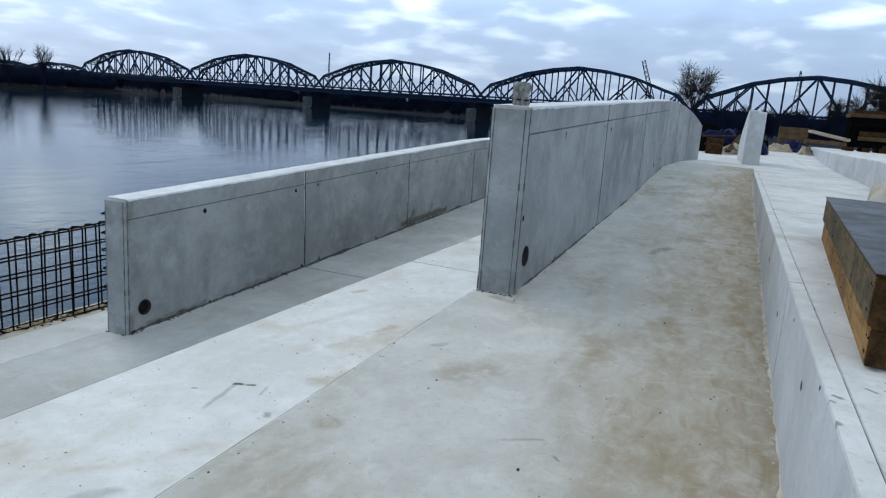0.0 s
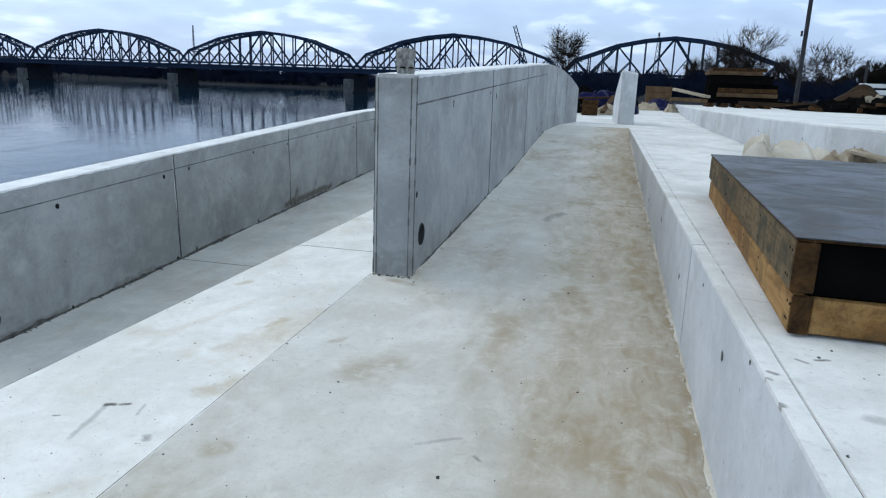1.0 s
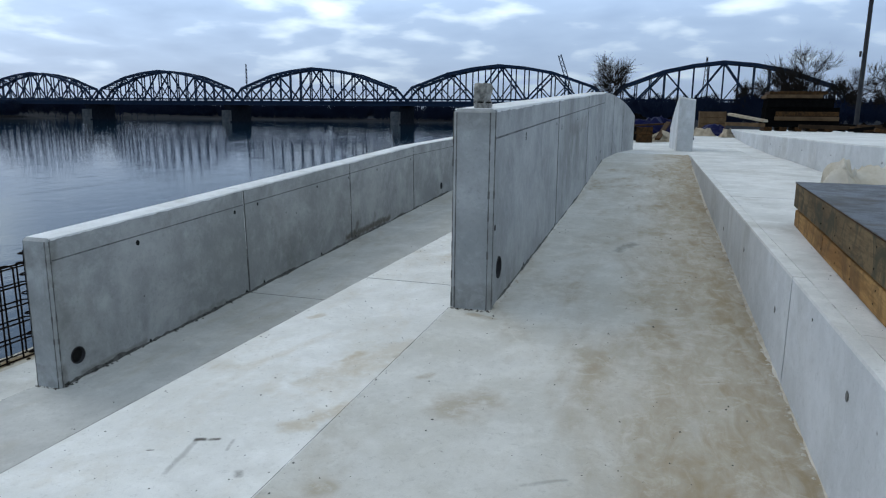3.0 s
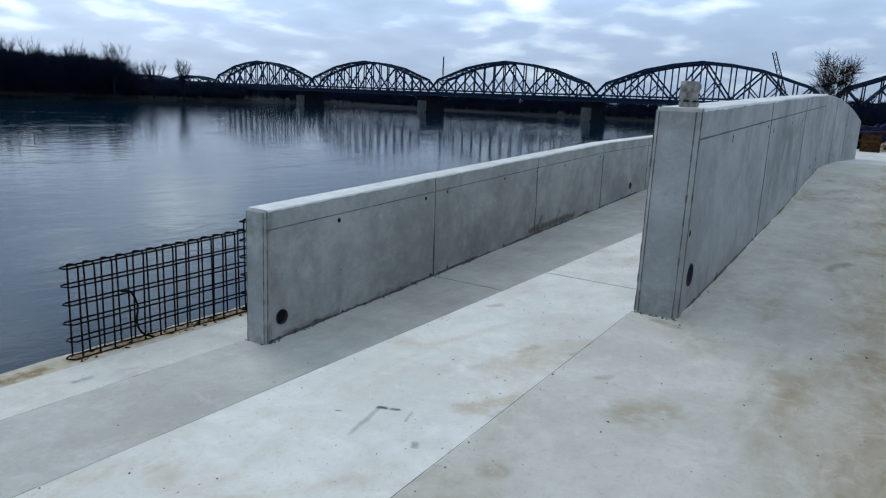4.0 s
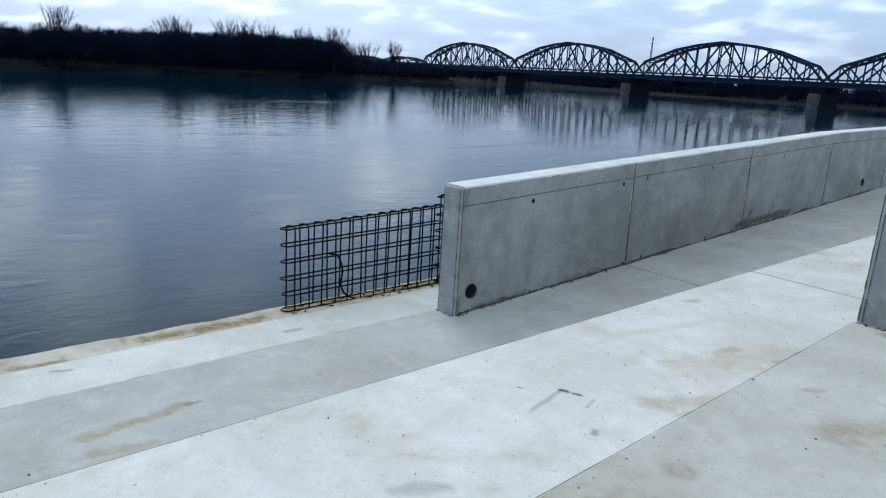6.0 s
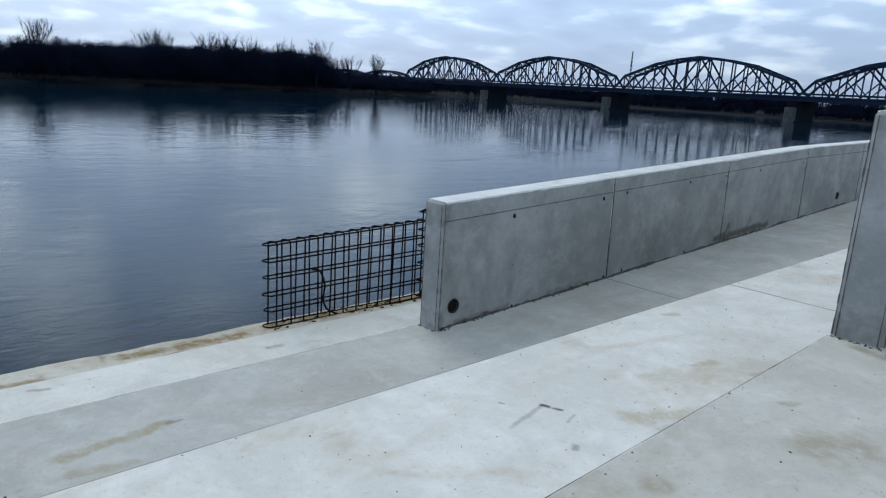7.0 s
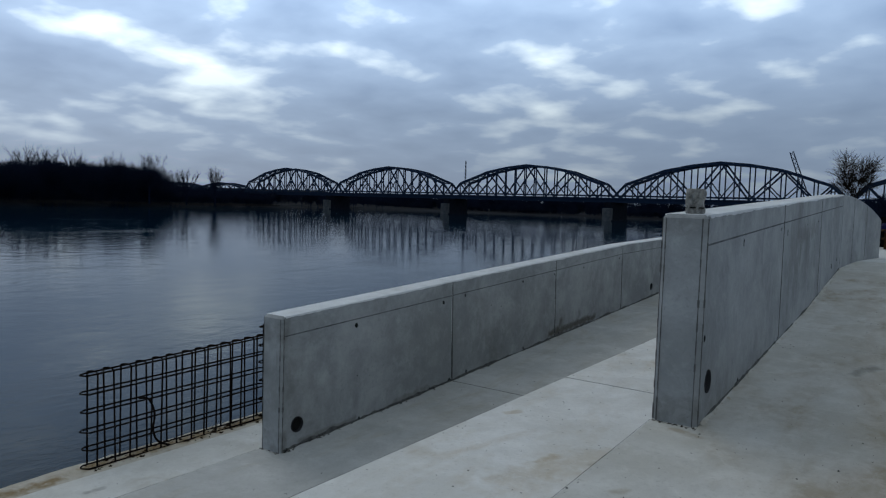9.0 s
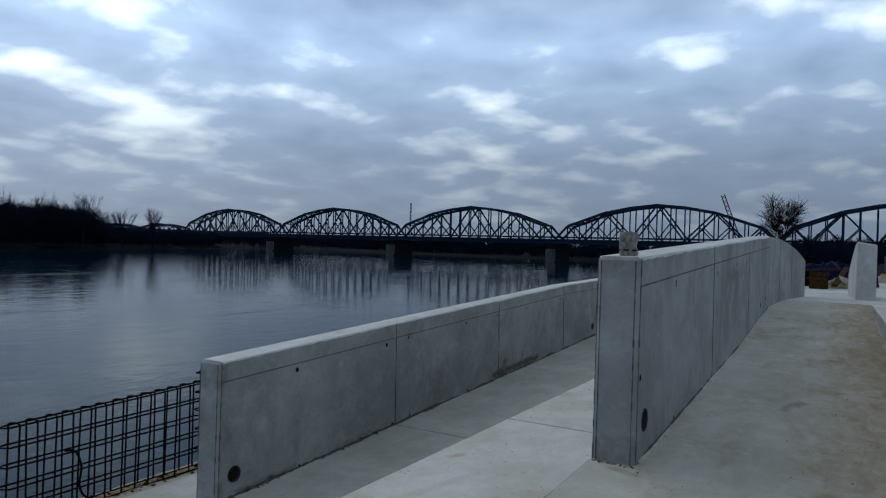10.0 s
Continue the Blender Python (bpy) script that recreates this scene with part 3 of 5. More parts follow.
for holder, y, x0, x1, zf in ((upper_floor, 6.33, kerb_x(6.33) + 0.06, bank_x(6.33) - 0.004, upper_z), (upper_floor, 0.3, kerb_x(0.3) + 0.06, bank_x(0.3) - 0.004, upper_z), (step_floor, 6.15, X_STEP + 0.01, -1.18, lambda y: Z_STEP), (low_floor, 6.39, -4.28, X_STEP - 0.014, low_z)):
    bm = bmesh.new()
    wide = 0.0058 if holder is upper_floor else 0.0036
    box(bm, x0, x1, y - wide, y + wide, zf(y) - 0.2, zf(y) - 0.001)
    wpart("joint_filler", bm, M_CORE if holder is upper_floor else M_LEAK, holder, "dark recessed joint filler")

# second kerb, edge of the highest terrace
bank = thing("upper_kerb", "tall pale concrete kerb wall of the highest terrace", "kerb", kind="structure")
for y0, y1 in zip([-9.0, 2.0, 5.0, 7.0, 8.5, 10.0, 12.0, 15.0, 20.0], [2.0, 5.0, 7.0, 8.5, 10.0, 12.0, 15.0, 20.0, 34.0]):
    a, b = y0 + 0.003, y1 - 0.003
    top = [(bank_x(a), a, bank_top(a)), (bank_x(a) + 0.22, a, bank_top(a)), (bank_x(b) + 0.22, b, bank_top(b)), (bank_x(b), b, bank_top(b))]
    cap = [(x, y, z - 0.016) for x, y, z in top]
    wpart("kerb_block", hexa([(x, y, 0.2) for x, y, z in top] + cap, 0.002), M_FORMED_SHADE, bank)
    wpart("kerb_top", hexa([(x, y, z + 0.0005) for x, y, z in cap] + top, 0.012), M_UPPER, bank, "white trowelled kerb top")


# ---- parapets ----
def parapet(name, label, xl, xr, joints, base, top, hole_at, chamfer, drains=()):
    """A sloping wall of cast panels; a groove runs under its top, and its end has chamfered corners."""
    holder = thing(name, label, "wall", ((xl + xr) / 2, joints[0], base(joints[0])), kind="structure")
    groove, c = 0.172, chamfer
    y0, deep = joints[0], max(chamfer + 0.006, 0.034)
    plan = [(xl + c, y0), (xr - c, y0), (xr, y0 + c), (xr, y0 + deep), (xl, y0 + deep), (xl, y0 + c)]
    bm = bmesh.new()
    low = [bm.verts.new((x, y, base(y) - 0.15)) for x, y in plan]
    high = [bm.verts.new((x, y, top(y) - 0.020)) for x, y in plan]
    cap = [bm.verts.new((min(max(x, xl + 0.022), xr - 0.022), max(y, y0 + 0.030), top(y) + 0.001)) for x, y in plan]
    for q in range(6):
        bm.faces.new((low[q], low[(q + 1) % 6], high[(q + 1) % 6], high[q]))
        bm.faces.new((high[q], high[(q + 1) % 6], cap[(q + 1) % 6], cap[q]))
    bm.faces.new(cap), bm.faces.new(low[::-1])
    wpart("end_piece", bm, M_WALL, holder)
    for x, y in (plan[0], plan[1], plan[2], plan[5]):
        n = 26
        for q in range(n):
            z0 = base(y) + (top(y) - base(y) - 0.02) * q / n
            z1 = base(y) + (top(y) - base(y) - 0.02) * (q + 1) / n
            if noise.noise((x * 7, q * 0.6, 2)) < -0.55:
                continue
            w = 0.0016 + 0.0052 * abs(noise.noise((x * 9, q * 0.7, 5)))
            bm = bmesh.new()
            box(bm, x - w, x + w, y - w, y + w, z0, z1)
            wpart("cement_seam", bm, M_LEAK, holder)
    for k, (y0, y1) in enumerate(zip(joints, joints[1:])):
        a, b = y0 + (deep + 0.0015 if k == 0 else 0.010), y1 - 0.010
        la, lb = (0.0 if k == 0 else 0.06), 0.06
        ta, tb = top(a), top(b)
        body = [(a, base(a) - 0.15), (b, base(b) - 0.15), (b - lb * 0.86, tb - groove), (a - la * 0.86, ta - groove)]
        holes = [h for h in ((hole_at,) if hole_at else ()) + tuple(drains) if a < h[0] < b]
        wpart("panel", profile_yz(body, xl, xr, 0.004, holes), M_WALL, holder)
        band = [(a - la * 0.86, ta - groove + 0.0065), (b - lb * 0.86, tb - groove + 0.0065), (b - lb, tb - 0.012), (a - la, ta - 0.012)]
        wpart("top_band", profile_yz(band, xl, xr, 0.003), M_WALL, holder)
        strip = [(a - la * 0.86 + 0.004, ta - groove - 0.004), (b - lb * 0.86 - 0.004, tb - groove - 0.004), (b - lb * 0.86 - 0.004, tb - groove + 0.010), (a - la * 0.86 + 0.004, ta - groove + 0.010)]
        wpart("groove_fill", profile_yz(strip, xl + 0.0011, xr - 0.0011), M_GROOVE, holder, "grey cement-filled groove")
        cap = [(a - la, ta - 0.012), (b - lb, tb - 0.012), (b - lb, tb), (a - la, ta)]
        wpart("top_skin", profile_yz(cap, xl + 0.001, xr - 0.001, 0.008), M_WALL_TOP, holder, "pale cement top, lighter than the panels")
    a, b = joints[0] + 0.03, joints[-1] - 0.03
    core = [(a, base(a) - 0.2), (b, base(b) - 0.2), (b - 0.06, top(b) - 0.03), (a, top(a) - 0.03)]
    wpart("wall_core", profile_yz(core, xl + 0.007, xr - 0.007, 0, [(h[0], h[1], h[2] + 0.003) for h in ((hole_at,) if hole_at else ()) + tuple(drains)]), M_CORE, holder)
    for y, z, r in ((hole_at,) if hole_at else ()) + tuple(drains):
        # Added dark cylinder near the face puts shade into the drain opening.
        bm = bmesh.new()
        tube(bm, (xl + 0.09, y, z), (xr - 0.03, y, z), r + 0.004, sides=28)
        wpart("drain_shade_disc", bm, M_DARK, holder, "dark disc for the shade inside the round drain opening")
        bm = bmesh.new()
        ring = [(xr + dx, rr) for dx, rr in ((-0.028, r - 0.001), (0.003, r - 0.001), (0.003, r - 0.006), (-0.028, r - 0.006))]
        seg = 28
        vs = [[bm.verts.new((x, y + rr * math.cos(s * math.tau / seg), z + rr * math.sin(s * math.tau / seg))) for x, rr in ring] for s in range(seg)]
        for s in range(seg):
            for q in range(4):
                bm.faces.new((vs[s][q], vs[(s + 1) % seg][q], vs[(s + 1) % seg][(q + 1) % 4], vs[s][(q + 1) % 4]))
        wpart("drain_pipe", bm, M_POLE, holder, "grey plastic drain pipe rim")
    return holder


def w2_top(y):
    return 1.2 + 0.047 * (y - Y_END)


def w1_base(y):
    return low_z(y)


def w1_top(y):
    return 0.222 + (0.0495 * (y - 3.77) if y < 12 else 0.0495 * 8.23 + 0.022 * (y - 12))


river_wall = parapet("wall_river", "grey sloping concrete parapet wall with joints on the river side", -4.535, -4.287, [3.765, 6.37, 9.08, 11.8, 14.5, 17.2, 22.6], w1_base, w1_top, (3.955, -0.742, 0.070), 0.022, ((13.47, -0.27, 0.070),))
mid_wall = parapet("wall_middle", "grey concrete parapet wall between ramp and lower terrace", -1.155, -0.902, [3.79, 6.46, 9.15, 11.8], ramp_z, w2_top, (3.995, 0.229, 0.070), 0.026)

# tapering end of the middle wall, turning towards the ramp
mid_end = thing("wall_end", "curved tapering end of the grey concrete parapet", "wall", (-0.9, 11.8, 0.36), kind="structure")
bm = bmesh.new()
N = 14
rings = []
for k in range(N + 1):
    u = k / N
    y = 11.806 + 3.1 * u
    x = -0.902 + 0.375 * u ** 1.25
    top = 1.573 + 0.05 * u - 0.40 * u ** 2.4
    b = 0.2
    rings.append([bm.verts.new(p) for p in ((x - 0.253, y, b), (x, y, b), (x, y, top - 0.015), (x - 0.02, y, top), (x - 0.233, y, top), (x - 0.253, y, top - 0.015))])
for r0, r1 in zip(rings, rings[1:]):
    for q in range(6):
        bm.faces.new((r0[q], r0[(q + 1) % 6], r1[(q + 1) % 6], r1[q]))
bm.faces.new(rings[0]), bm.faces.new(rings[-1])
wpart("end_panel", bm, M_WALL, mid_end)
for u in (0.30, 0.62):
    y, x, top = 11.806 + 3.1 * u, -0.902 + 0.375 * u ** 1.25, 1.573 + 0.05 * u - 0.40 * u ** 2.4
    bm = bmesh.new()
    box(bm, x - 0.25, x + 0.0022, y - 0.006, y + 0.006, 0.3, top - 0.012)
    wpart("joint_filler", bm, M_LEAK, mid_end)

# start of the next wall beyond the landing
next_wall = thing("wall_next", "short pale concrete wall with a sloping top on the landing", "wall", (0.48, 14.8, 0.515), kind="structure")
prof = [(14.62, 0.30), (16.6, 0.30), (16.6, 0.95), (16.2, 1.15), (15.6, 1.38), (15.0, 1.56), (14.66, 1.60), (14.62, 1.57)]
bm = profile_yz(prof, 0.0, 0.31, 0.012)
for v in bm.verts:
    v.co.x += 0.335 - 0.06 * (v.co.y - 14.6)
    v.co.z -= 0.18 * max(0, v.co.x - 0.33)
wpart("wall_block", bm, M_FORMED_SHADE, next_wall)

# ---- water, ground ----
def sheet(name, x0, x1, y0, y1, nx, ny, zf, material):
    xs, ys = np.linspace(-1, 1, nx), np.linspace(-1, 1, ny)
    verts, faces = [], []
    for j in range(ny):
        for i in range(nx):
            u, v = xs[i], ys[j]
            x = (x0 + x1) / 2 + (x1 - x0) / 2 * math.copysign(abs(u) ** 2.2, u)
            y = (y0 + y1) / 2 + (y1 - y0) / 2 * math.copysign(abs(v) ** 2.2, v)
            verts.append((x, y, zf(x, y)))
    for j in range(ny - 1):
        for i in range(nx - 1):
            a = j * nx + i
            faces.append((a, a + 1, a + nx + 1, a + nx))
    me = bpy.data.meshes.new(name)
    me.from_pydata(verts, [], faces)
    me.materials.append(material)
    return new(name, me)


def smooth(v, lo, hi):
    t = min(1.0, max(0.0, (v - lo) / (hi - lo)))
    return t * t * (3 - 2 * t)


def shore_near(y):
    """x of our shore."""
    return -5.0 - 0.06 * max(0, y - 25) if y < 420 else -28.7 + 0.10 * (y - 420)


def shore_far(y):
    """x of the far shore: it swings in behind the bridge."""
    return -250 - 0.52 * max(0, y) if y > 0 else -250 - 0.15 * y


def ground_z(x, y):
    sn, sf = shore_near(y), shore_far(y)
    near = smooth(x, sn - 3, sn + 6)
    far = smooth(-x, -sf - 2, -sf + 16)
    close = smooth(y, 560, 640)
    land_near = 0.42 + 0.9 * smooth(math.hypot(x, y), 60, 220)
    if x > -9 and y < 34 and x < 12:
        land_near = -2.2
    z = -8 + (land_near + 8) * near
    hills = 13 * smooth(math.hypot(x, y), 720, 1150)
    z = max(z, -8 + (8 - 2.6) * far, -8 + (8 - 2.4) * close) + hills * max(far, close, near)
    # the land rises behind the far woods
    return z + 8.5 * far * smooth(-x, -sf + 78, -sf + 125)


ground = sheet("ground", -2600, 2600, -2600, 2600, 150, 150, ground_z, M_LAND)
tagged(ground, "dull brown winter ground of both river banks", "ground", kind="structure")
bm = bmesh.new()
vs = [bm.verts.new(p) for p in ((-2600, -2600, Z_WATER), (60, -2600, Z_WATER), (60, 2600, Z_WATER), (-2600, 2600, Z_WATER))]
bm.faces.new(vs)
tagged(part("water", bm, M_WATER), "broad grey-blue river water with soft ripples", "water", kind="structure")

# ---- bridge ----
STEP_V = Vector((129.0, -7.8, 0))
SIDE_V = Vector((7.8, 129.0, 0)).normalized() * 11.0
PIER_D = Vector((-159.6, 415.0, 0))
BEAM = unit_box("steel_member", M_STEEL)
Z_DECK, Z_SOFFIT = 10.2, 7.2
PANELS = 16


def chord_z(u, low=18.2, rise=13.2):
    """Height of the polygonal upper chord along a span."""
    side = 8 * (1 - abs(2 * u - 1))
    return Z_DECK + (low + rise - Z_DECK) * float(np.interp(side, (0, 1, 2, 4, 6, 8), (0.37, 0.395, 0.52, 0.785, 0.925, 1.0)))


def truss_span(start, step, low, rise, label, panels=PANELS):
    """Two subdivided trusses with sloping end posts, wind bracing between their upper chords, and a deck."""
    span = thing("truss_bridge_span", label, "bridge", start, "bridge spans")
    at = lambda u, z, s: start + step * u + SIDE_V * s + Vector((0, 0, z))
    for s in (0, 1):
        tops = [at(k / panels, chord_z(k / panels, low, rise), s) for k in range(panels + 1)]
        feet = [at(k / panels, Z_DECK, s) for k in range(panels + 1)]
        for k in range(1, panels - 1):
            member("upper_chord", BEAM, tops[k], tops[k + 1], 1.3, 1.55, span)
        member("end_post", BEAM, feet[0], tops[1], 1.1, 1.2, span)
        member("end_post", BEAM, feet[-1], tops[-2], 1.1, 1.2, span)
        for k in range(1, panels):
            member("vertical", BEAM, feet[k], tops[k], 0.66, 0.66, span)
        member("diagonal", BEAM, tops[1], feet[2], 0.75, 0.75, span)
        member("diagonal", BEAM, tops[-2], feet[-3], 0.75, 0.75, span)
        for k in range(2, panels - 1, 4):
            for way in (2, -2):
                if 0 < k + way < panels and k + way not in (0, panels):
                    member("diagonal", BEAM, feet[k], tops[k + way], 0.85, 0.85, span)
                    mid_foot = (feet[k] + tops[k + way]) / 2
                    member("sub_diagonal", BEAM, mid_foot, feet[k + way], 0.55, 0.55, span)
        a, b = at(0, (Z_DECK + Z_SOFFIT) / 2, s), at(1, (Z_DECK + Z_SOFFIT) / 2, s)
        member("deck_girder", BEAM, a, b, 0.6, Z_DECK - Z_SOFFIT, span)
        member("railing", BEAM, at(0, Z_DECK + 1.2, s * 1.25 - 0.12), at(1, Z_DECK + 1.2, s * 1.25 - 0.12), 0.12, 0.7, span)
    member("deck", BEAM, at(0, Z_DECK - 0.5, 0.5), at(1, Z_DECK - 0.5, 0.5), 13.5, 0.6, span)
    top = lambda k, s: at(k / panels, chord_z(k / panels, low, rise), s)
    for k in range(1, panels):
        member("top_strut", BEAM, top(k, 0), top(k, 1), 0.8, 0.7, span)
    for k in range(1, panels - 1):
        for s in (0, 1):
            member("top_brace", BEAM, top(k, s), top(k + 1, 1 - s), 0.45, 0.4, span)
    return span


for k in range(-3, 2):
    truss_span(PIER_D + STEP_V * k, STEP_V * (0.94 if k == 1 else 1.0), 18.0, 13.3, "dark blue-grey steel arched truss span over the river" if k < 1 else "dark steel arched truss span reaching the bank")
truss_span(PIER_D + STEP_V * -3 - STEP_V * 0.62, STEP_V * 0.62, 14.0, 3.5, "low dark steel truss span by the far bank", 10)
truss_span(PIER_D + STEP_V * -3 - STEP_V * 1.24, STEP_V * 0.62, 14.0, 3.5, "low dark steel truss span by the far bank", 10)

for k in (-3.62, -3, -2, -1, 0, 1, 1.92):
    c = PIER_D + STEP_V * k + SIDE_V * 0.5
    pier = thing("bridge_pier", "stone bridge pier, shaft in shade tone, rounded cutwater in the river", "pier", (c.x, c.y, -8), "bridge piers")
    bm = bmesh.new()
    outline = [(2.4, 11.6), (1.7, 12.3), (-1.7, 12.3), (-2.4, 11.6), (-2.4, -11.6), (-1.7, -12.3), (1.7, -12.3), (2.4, -11.6)]
    for z0, z1, grow in ((0, 4.2, 1.2), (4.2, 14.2, 1.0), (14.2, 15.2, 1.12)):
        lo = [bm.verts.new((x * grow, y * (1 + (grow - 1) * 0.4), z0)) for x, y in outline]
        hi = [bm.verts.new((x * grow, y * (1 + (grow - 1) * 0.4), z1)) for x, y in outline]
        for q in range(len(lo)):
            bm.faces.new((lo[q], lo[(q + 1) % len(lo)], hi[(q + 1) % len(lo)], hi[q]))
        bm.faces.new(hi), bm.faces.new(lo[::-1])
    body = part("pier_shaft", bm, M_PIER_SHADED, pier)
    bm = bmesh.new()
    nose = [(2.6, -11.0), (2.6, -14.6), (1.6, -16.0), (-1.6, -16.0), (-2.6, -14.6), (-2.6, -11.0)]
    lo, hi = [bm.verts.new((x * 1.06, y, 0)) for x, y in nose], [bm.verts.new((x, y, 10.9)) for x, y in nose]
    tip = [bm.verts.new((x * 0.9, y * 0.985, 11.5)) for x, y in nose]
    for q in range(6):
        bm.faces.new((lo[q], lo[(q + 1) % 6], hi[(q + 1) % 6], hi[q]))
        bm.faces.new((hi[q], hi[(q + 1) % 6], tip[(q + 1) % 6], tip[q]))
    bm.faces.new(tip)
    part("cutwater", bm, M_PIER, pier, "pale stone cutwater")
    pier.rotation_euler.z = math.atan2(STEP_V.y, STEP_V.x)

# ---- wall fittings ----
def disc_hole(name, holder, x, y, z, r, side=1, material=M_DARK):
    """A shallow tie hole with a torn rim on a face that looks along x."""
    bm = bmesh.new()
    n = 10
    rim = [bm.verts.new((x + side * 0.0015, y + r * 1.15 * math.cos(q * math.tau / n) * (0.85 + 0.3 * random.random()), z + r * 1.3 * math.sin(q * math.tau / n) * (0.85 + 0.3 * random.random()))) for q in range(n)]
    deep = [bm.verts.new((x - side * 0.002, y + r * 0.8 * math.cos(q * math.tau / n), z + r * 0.8 * math.sin(q * math.tau / n))) for q in range(n)]
    for q in range(n):
        bm.faces.new((rim[q], rim[(q + 1) % n], deep[(q + 1) % n], deep[q]))
    bm.faces.new(rim)
    return wpart(name, bm, material, holder)


for y, z, r in ((4.69, 0.041, 0.019), (6.14, 0.118, 0.018), (6.585, 0.159, 0.014), (8.01, 0.22, 0.014), (8.98, 0.262, 0.012), (10.04, 0.303, 0.014), (11.6, 0.38, 0.014),
                (4.76, -0.880, 0.014), (5.92, -0.825, 0.012), (6.30, -0.80, 0.02), (6.66, -0.76, 0.014), (8.09, -0.70, 0.014), (9.2, -0.64, 0.012), (4.72, -0.45, 0.005), (7.2, -0.02, 0.006), (7.45, -0.06, 0.006)):
    disc_hole("tie_hole", river_wall, -4.287, y, z, r)
for y, z, r in ((4.775, 1.035, 0.012), (4.775, 1.01, 0.010), (6.27, 1.10, 0.012), (6.62, 1.08, 0.012), (6.62, 1.055, 0.01), (7.9, 1.14, 0.010), (3.862, 0.50, 0.016), (4.83, 0.075, 0.014), (6.40, 0.14, 0.014), (8.8, 1.17, 0.01), (10.6, 0.55, 0.03), (11.3, 0.62, 0.025)):
    disc_hole("tie_hole", mid_wall, -0.902, y, z, r)
for y, z in ((3.49, 0.238), (2.19, 0.314), (7.26, 0.165), (4.755, 0.306), (1.0, 0.25), (6.1, 0.24), (2.73, 0.405), (1.82, 0.44)):
    disc_hole("tie_hole", kerb, kerb_x(y) - 0.0005, y, z, 0.014 if z < 0.4 else 0.006, -1, M_LEAK)
for y in (5.6, 6.4, 7.6, 9.3, 11.0, 13.0, 14.2):
    disc_hole("tie_hole", bank, bank_x(y) - 0.001, y, bank_top(y) - 0.16, 0.010, -1, M_LEAK)

# crumbs of mortar and rough bits along the foot of the walls
def crumbs(name, label, spots, material, size):
    verts, faces = [], []
    for x, y, z in spots:
        s = size * (0.4 + random.random() ** 2 * 1.6)
        o = len(verts)
        a0 = random.random() * 6.28
        for q in range(4):
            a = a0 + q * 1.57 + random.uniform(-0.4, 0.4)
            verts.append((x + s * math.cos(a), y + s * math.sin(a) * random.uniform(0.6, 1.4), z - 0.001))
        verts.append((x + s * 0.2 * random.uniform(-1, 1), y + s * 0.2 * random.uniform(-1, 1), z + s * random.uniform(0.35, 0.8)))
        faces += [(o, o + 1, o + 4), (o + 1, o + 2, o + 4), (o + 2, o + 3, o + 4), (o + 3, o, o + 4)]
    me = bpy.data.meshes.new(name)
    me.from_pydata(verts, [], faces)
    me.materials.append(material)
    return tagged(new(name, me), label, "grit", kind="stuff")


spots = []
for _ in range(420):
    y = random.uniform(3.8, 14)
    spots.append((-4.287 + abs(random.gauss(0, 0.012)), y, low_z(y)))
for _ in range(260):
    y = random.uniform(3.8, 11.7)
    spots.append((-0.902 + abs(random.gauss(0, 0.014)), y, ramp_z(y)))
for _ in range(360):
    y = random.uniform(0.2, 11.5)
    spots.append((kerb_x(y) - abs(random.gauss(0, 0.016)), y, ramp_z(y)))
crumbs("mortar_crumbs", "pale mortar crumbs along the feet of the walls", spots[200:], M_ROUGH, 0.010)
# Loose crumbs, coloured dark to give the shade of gaps at the wall foot.
for _ in range(150):
    y = 3.8 + 2.4 * random.random() ** 1.6
    spots.insert(0, (-4.285 + abs(random.gauss(0, 0.010)), y, low_z(y) + 0.028 * random.random()))
crumbs("dark_crumbs", "dark crumbs and gap shade at the foot of the river parapet", spots[:330], M_CORE, 0.011)
spots = []
for _ in range(150):
    y = random.uniform(0.8, 11)
    spots.append((random.uniform(-1.1, 0.5), y, ramp_z(y)))
for _ in range(120):
    y = random.uniform(-0.5, 9)
    spots.append((random.uniform(-2.75, -1.22), y, Z_STEP))
for _ in range(70):
    y = random.uniform(-0.5, 9)
    spots.append((random.uniform(-4.2, -2.8), y, low_z(y)))
for _ in range(60):
    spots.append((random.uniform(-5.8, -4.6), random.uniform(0, 6), Z_QUAY))
for _ in range(90):
    y = random.uniform(0.8, 5)
    spots.append((random.uniform(0.78, 2.0), y, upper_z(y)))
fine_spots = []
for _ in range(360):
    y = random.uniform(-0.3, 7)
    fine_spots.append((random.uniform(-2.75, -1.22), y, Z_STEP))
for _ in range(260):
    y = random.uniform(0.8, 7)
    fine_spots.append((random.uniform(-1.1, 0.5), y, ramp_z(y)))
for _ in range(160):
    fine_spots.append((random.uniform(-5.8, -4.6), random.uniform(0, 6), Z_QUAY))
for _ in range(120):
    y = random.uniform(0.8, 4)
    fine_spots.append((random.uniform(0.70, 1.6), y, upper_z(y)))
crumbs("fine_grit", "fine dark grit strewn over the pale concrete", fine_spots, M_CORE, 0.0034)
crumbs("dark_grit", "small dark stones and grit scattered on the concrete", spots, M_CORE, 0.0052)
spots = []
for _ in range(150):
    y = random.uniform(-1, 3.75)
    spots.append((edge_x(y) + abs(random.gauss(0, 0.03)) + 0.008, y, ramp_z(y)))
    y = random.uniform(-1, 9)
    spots.append((X_STEP + 0.008 + abs(random.gauss(0, 0.03)), y, Z_STEP))
crumbs("edge_crumbs", "dark crumbs along the chipped slab edges", spots[:150], M_LEAK, 0.0045)

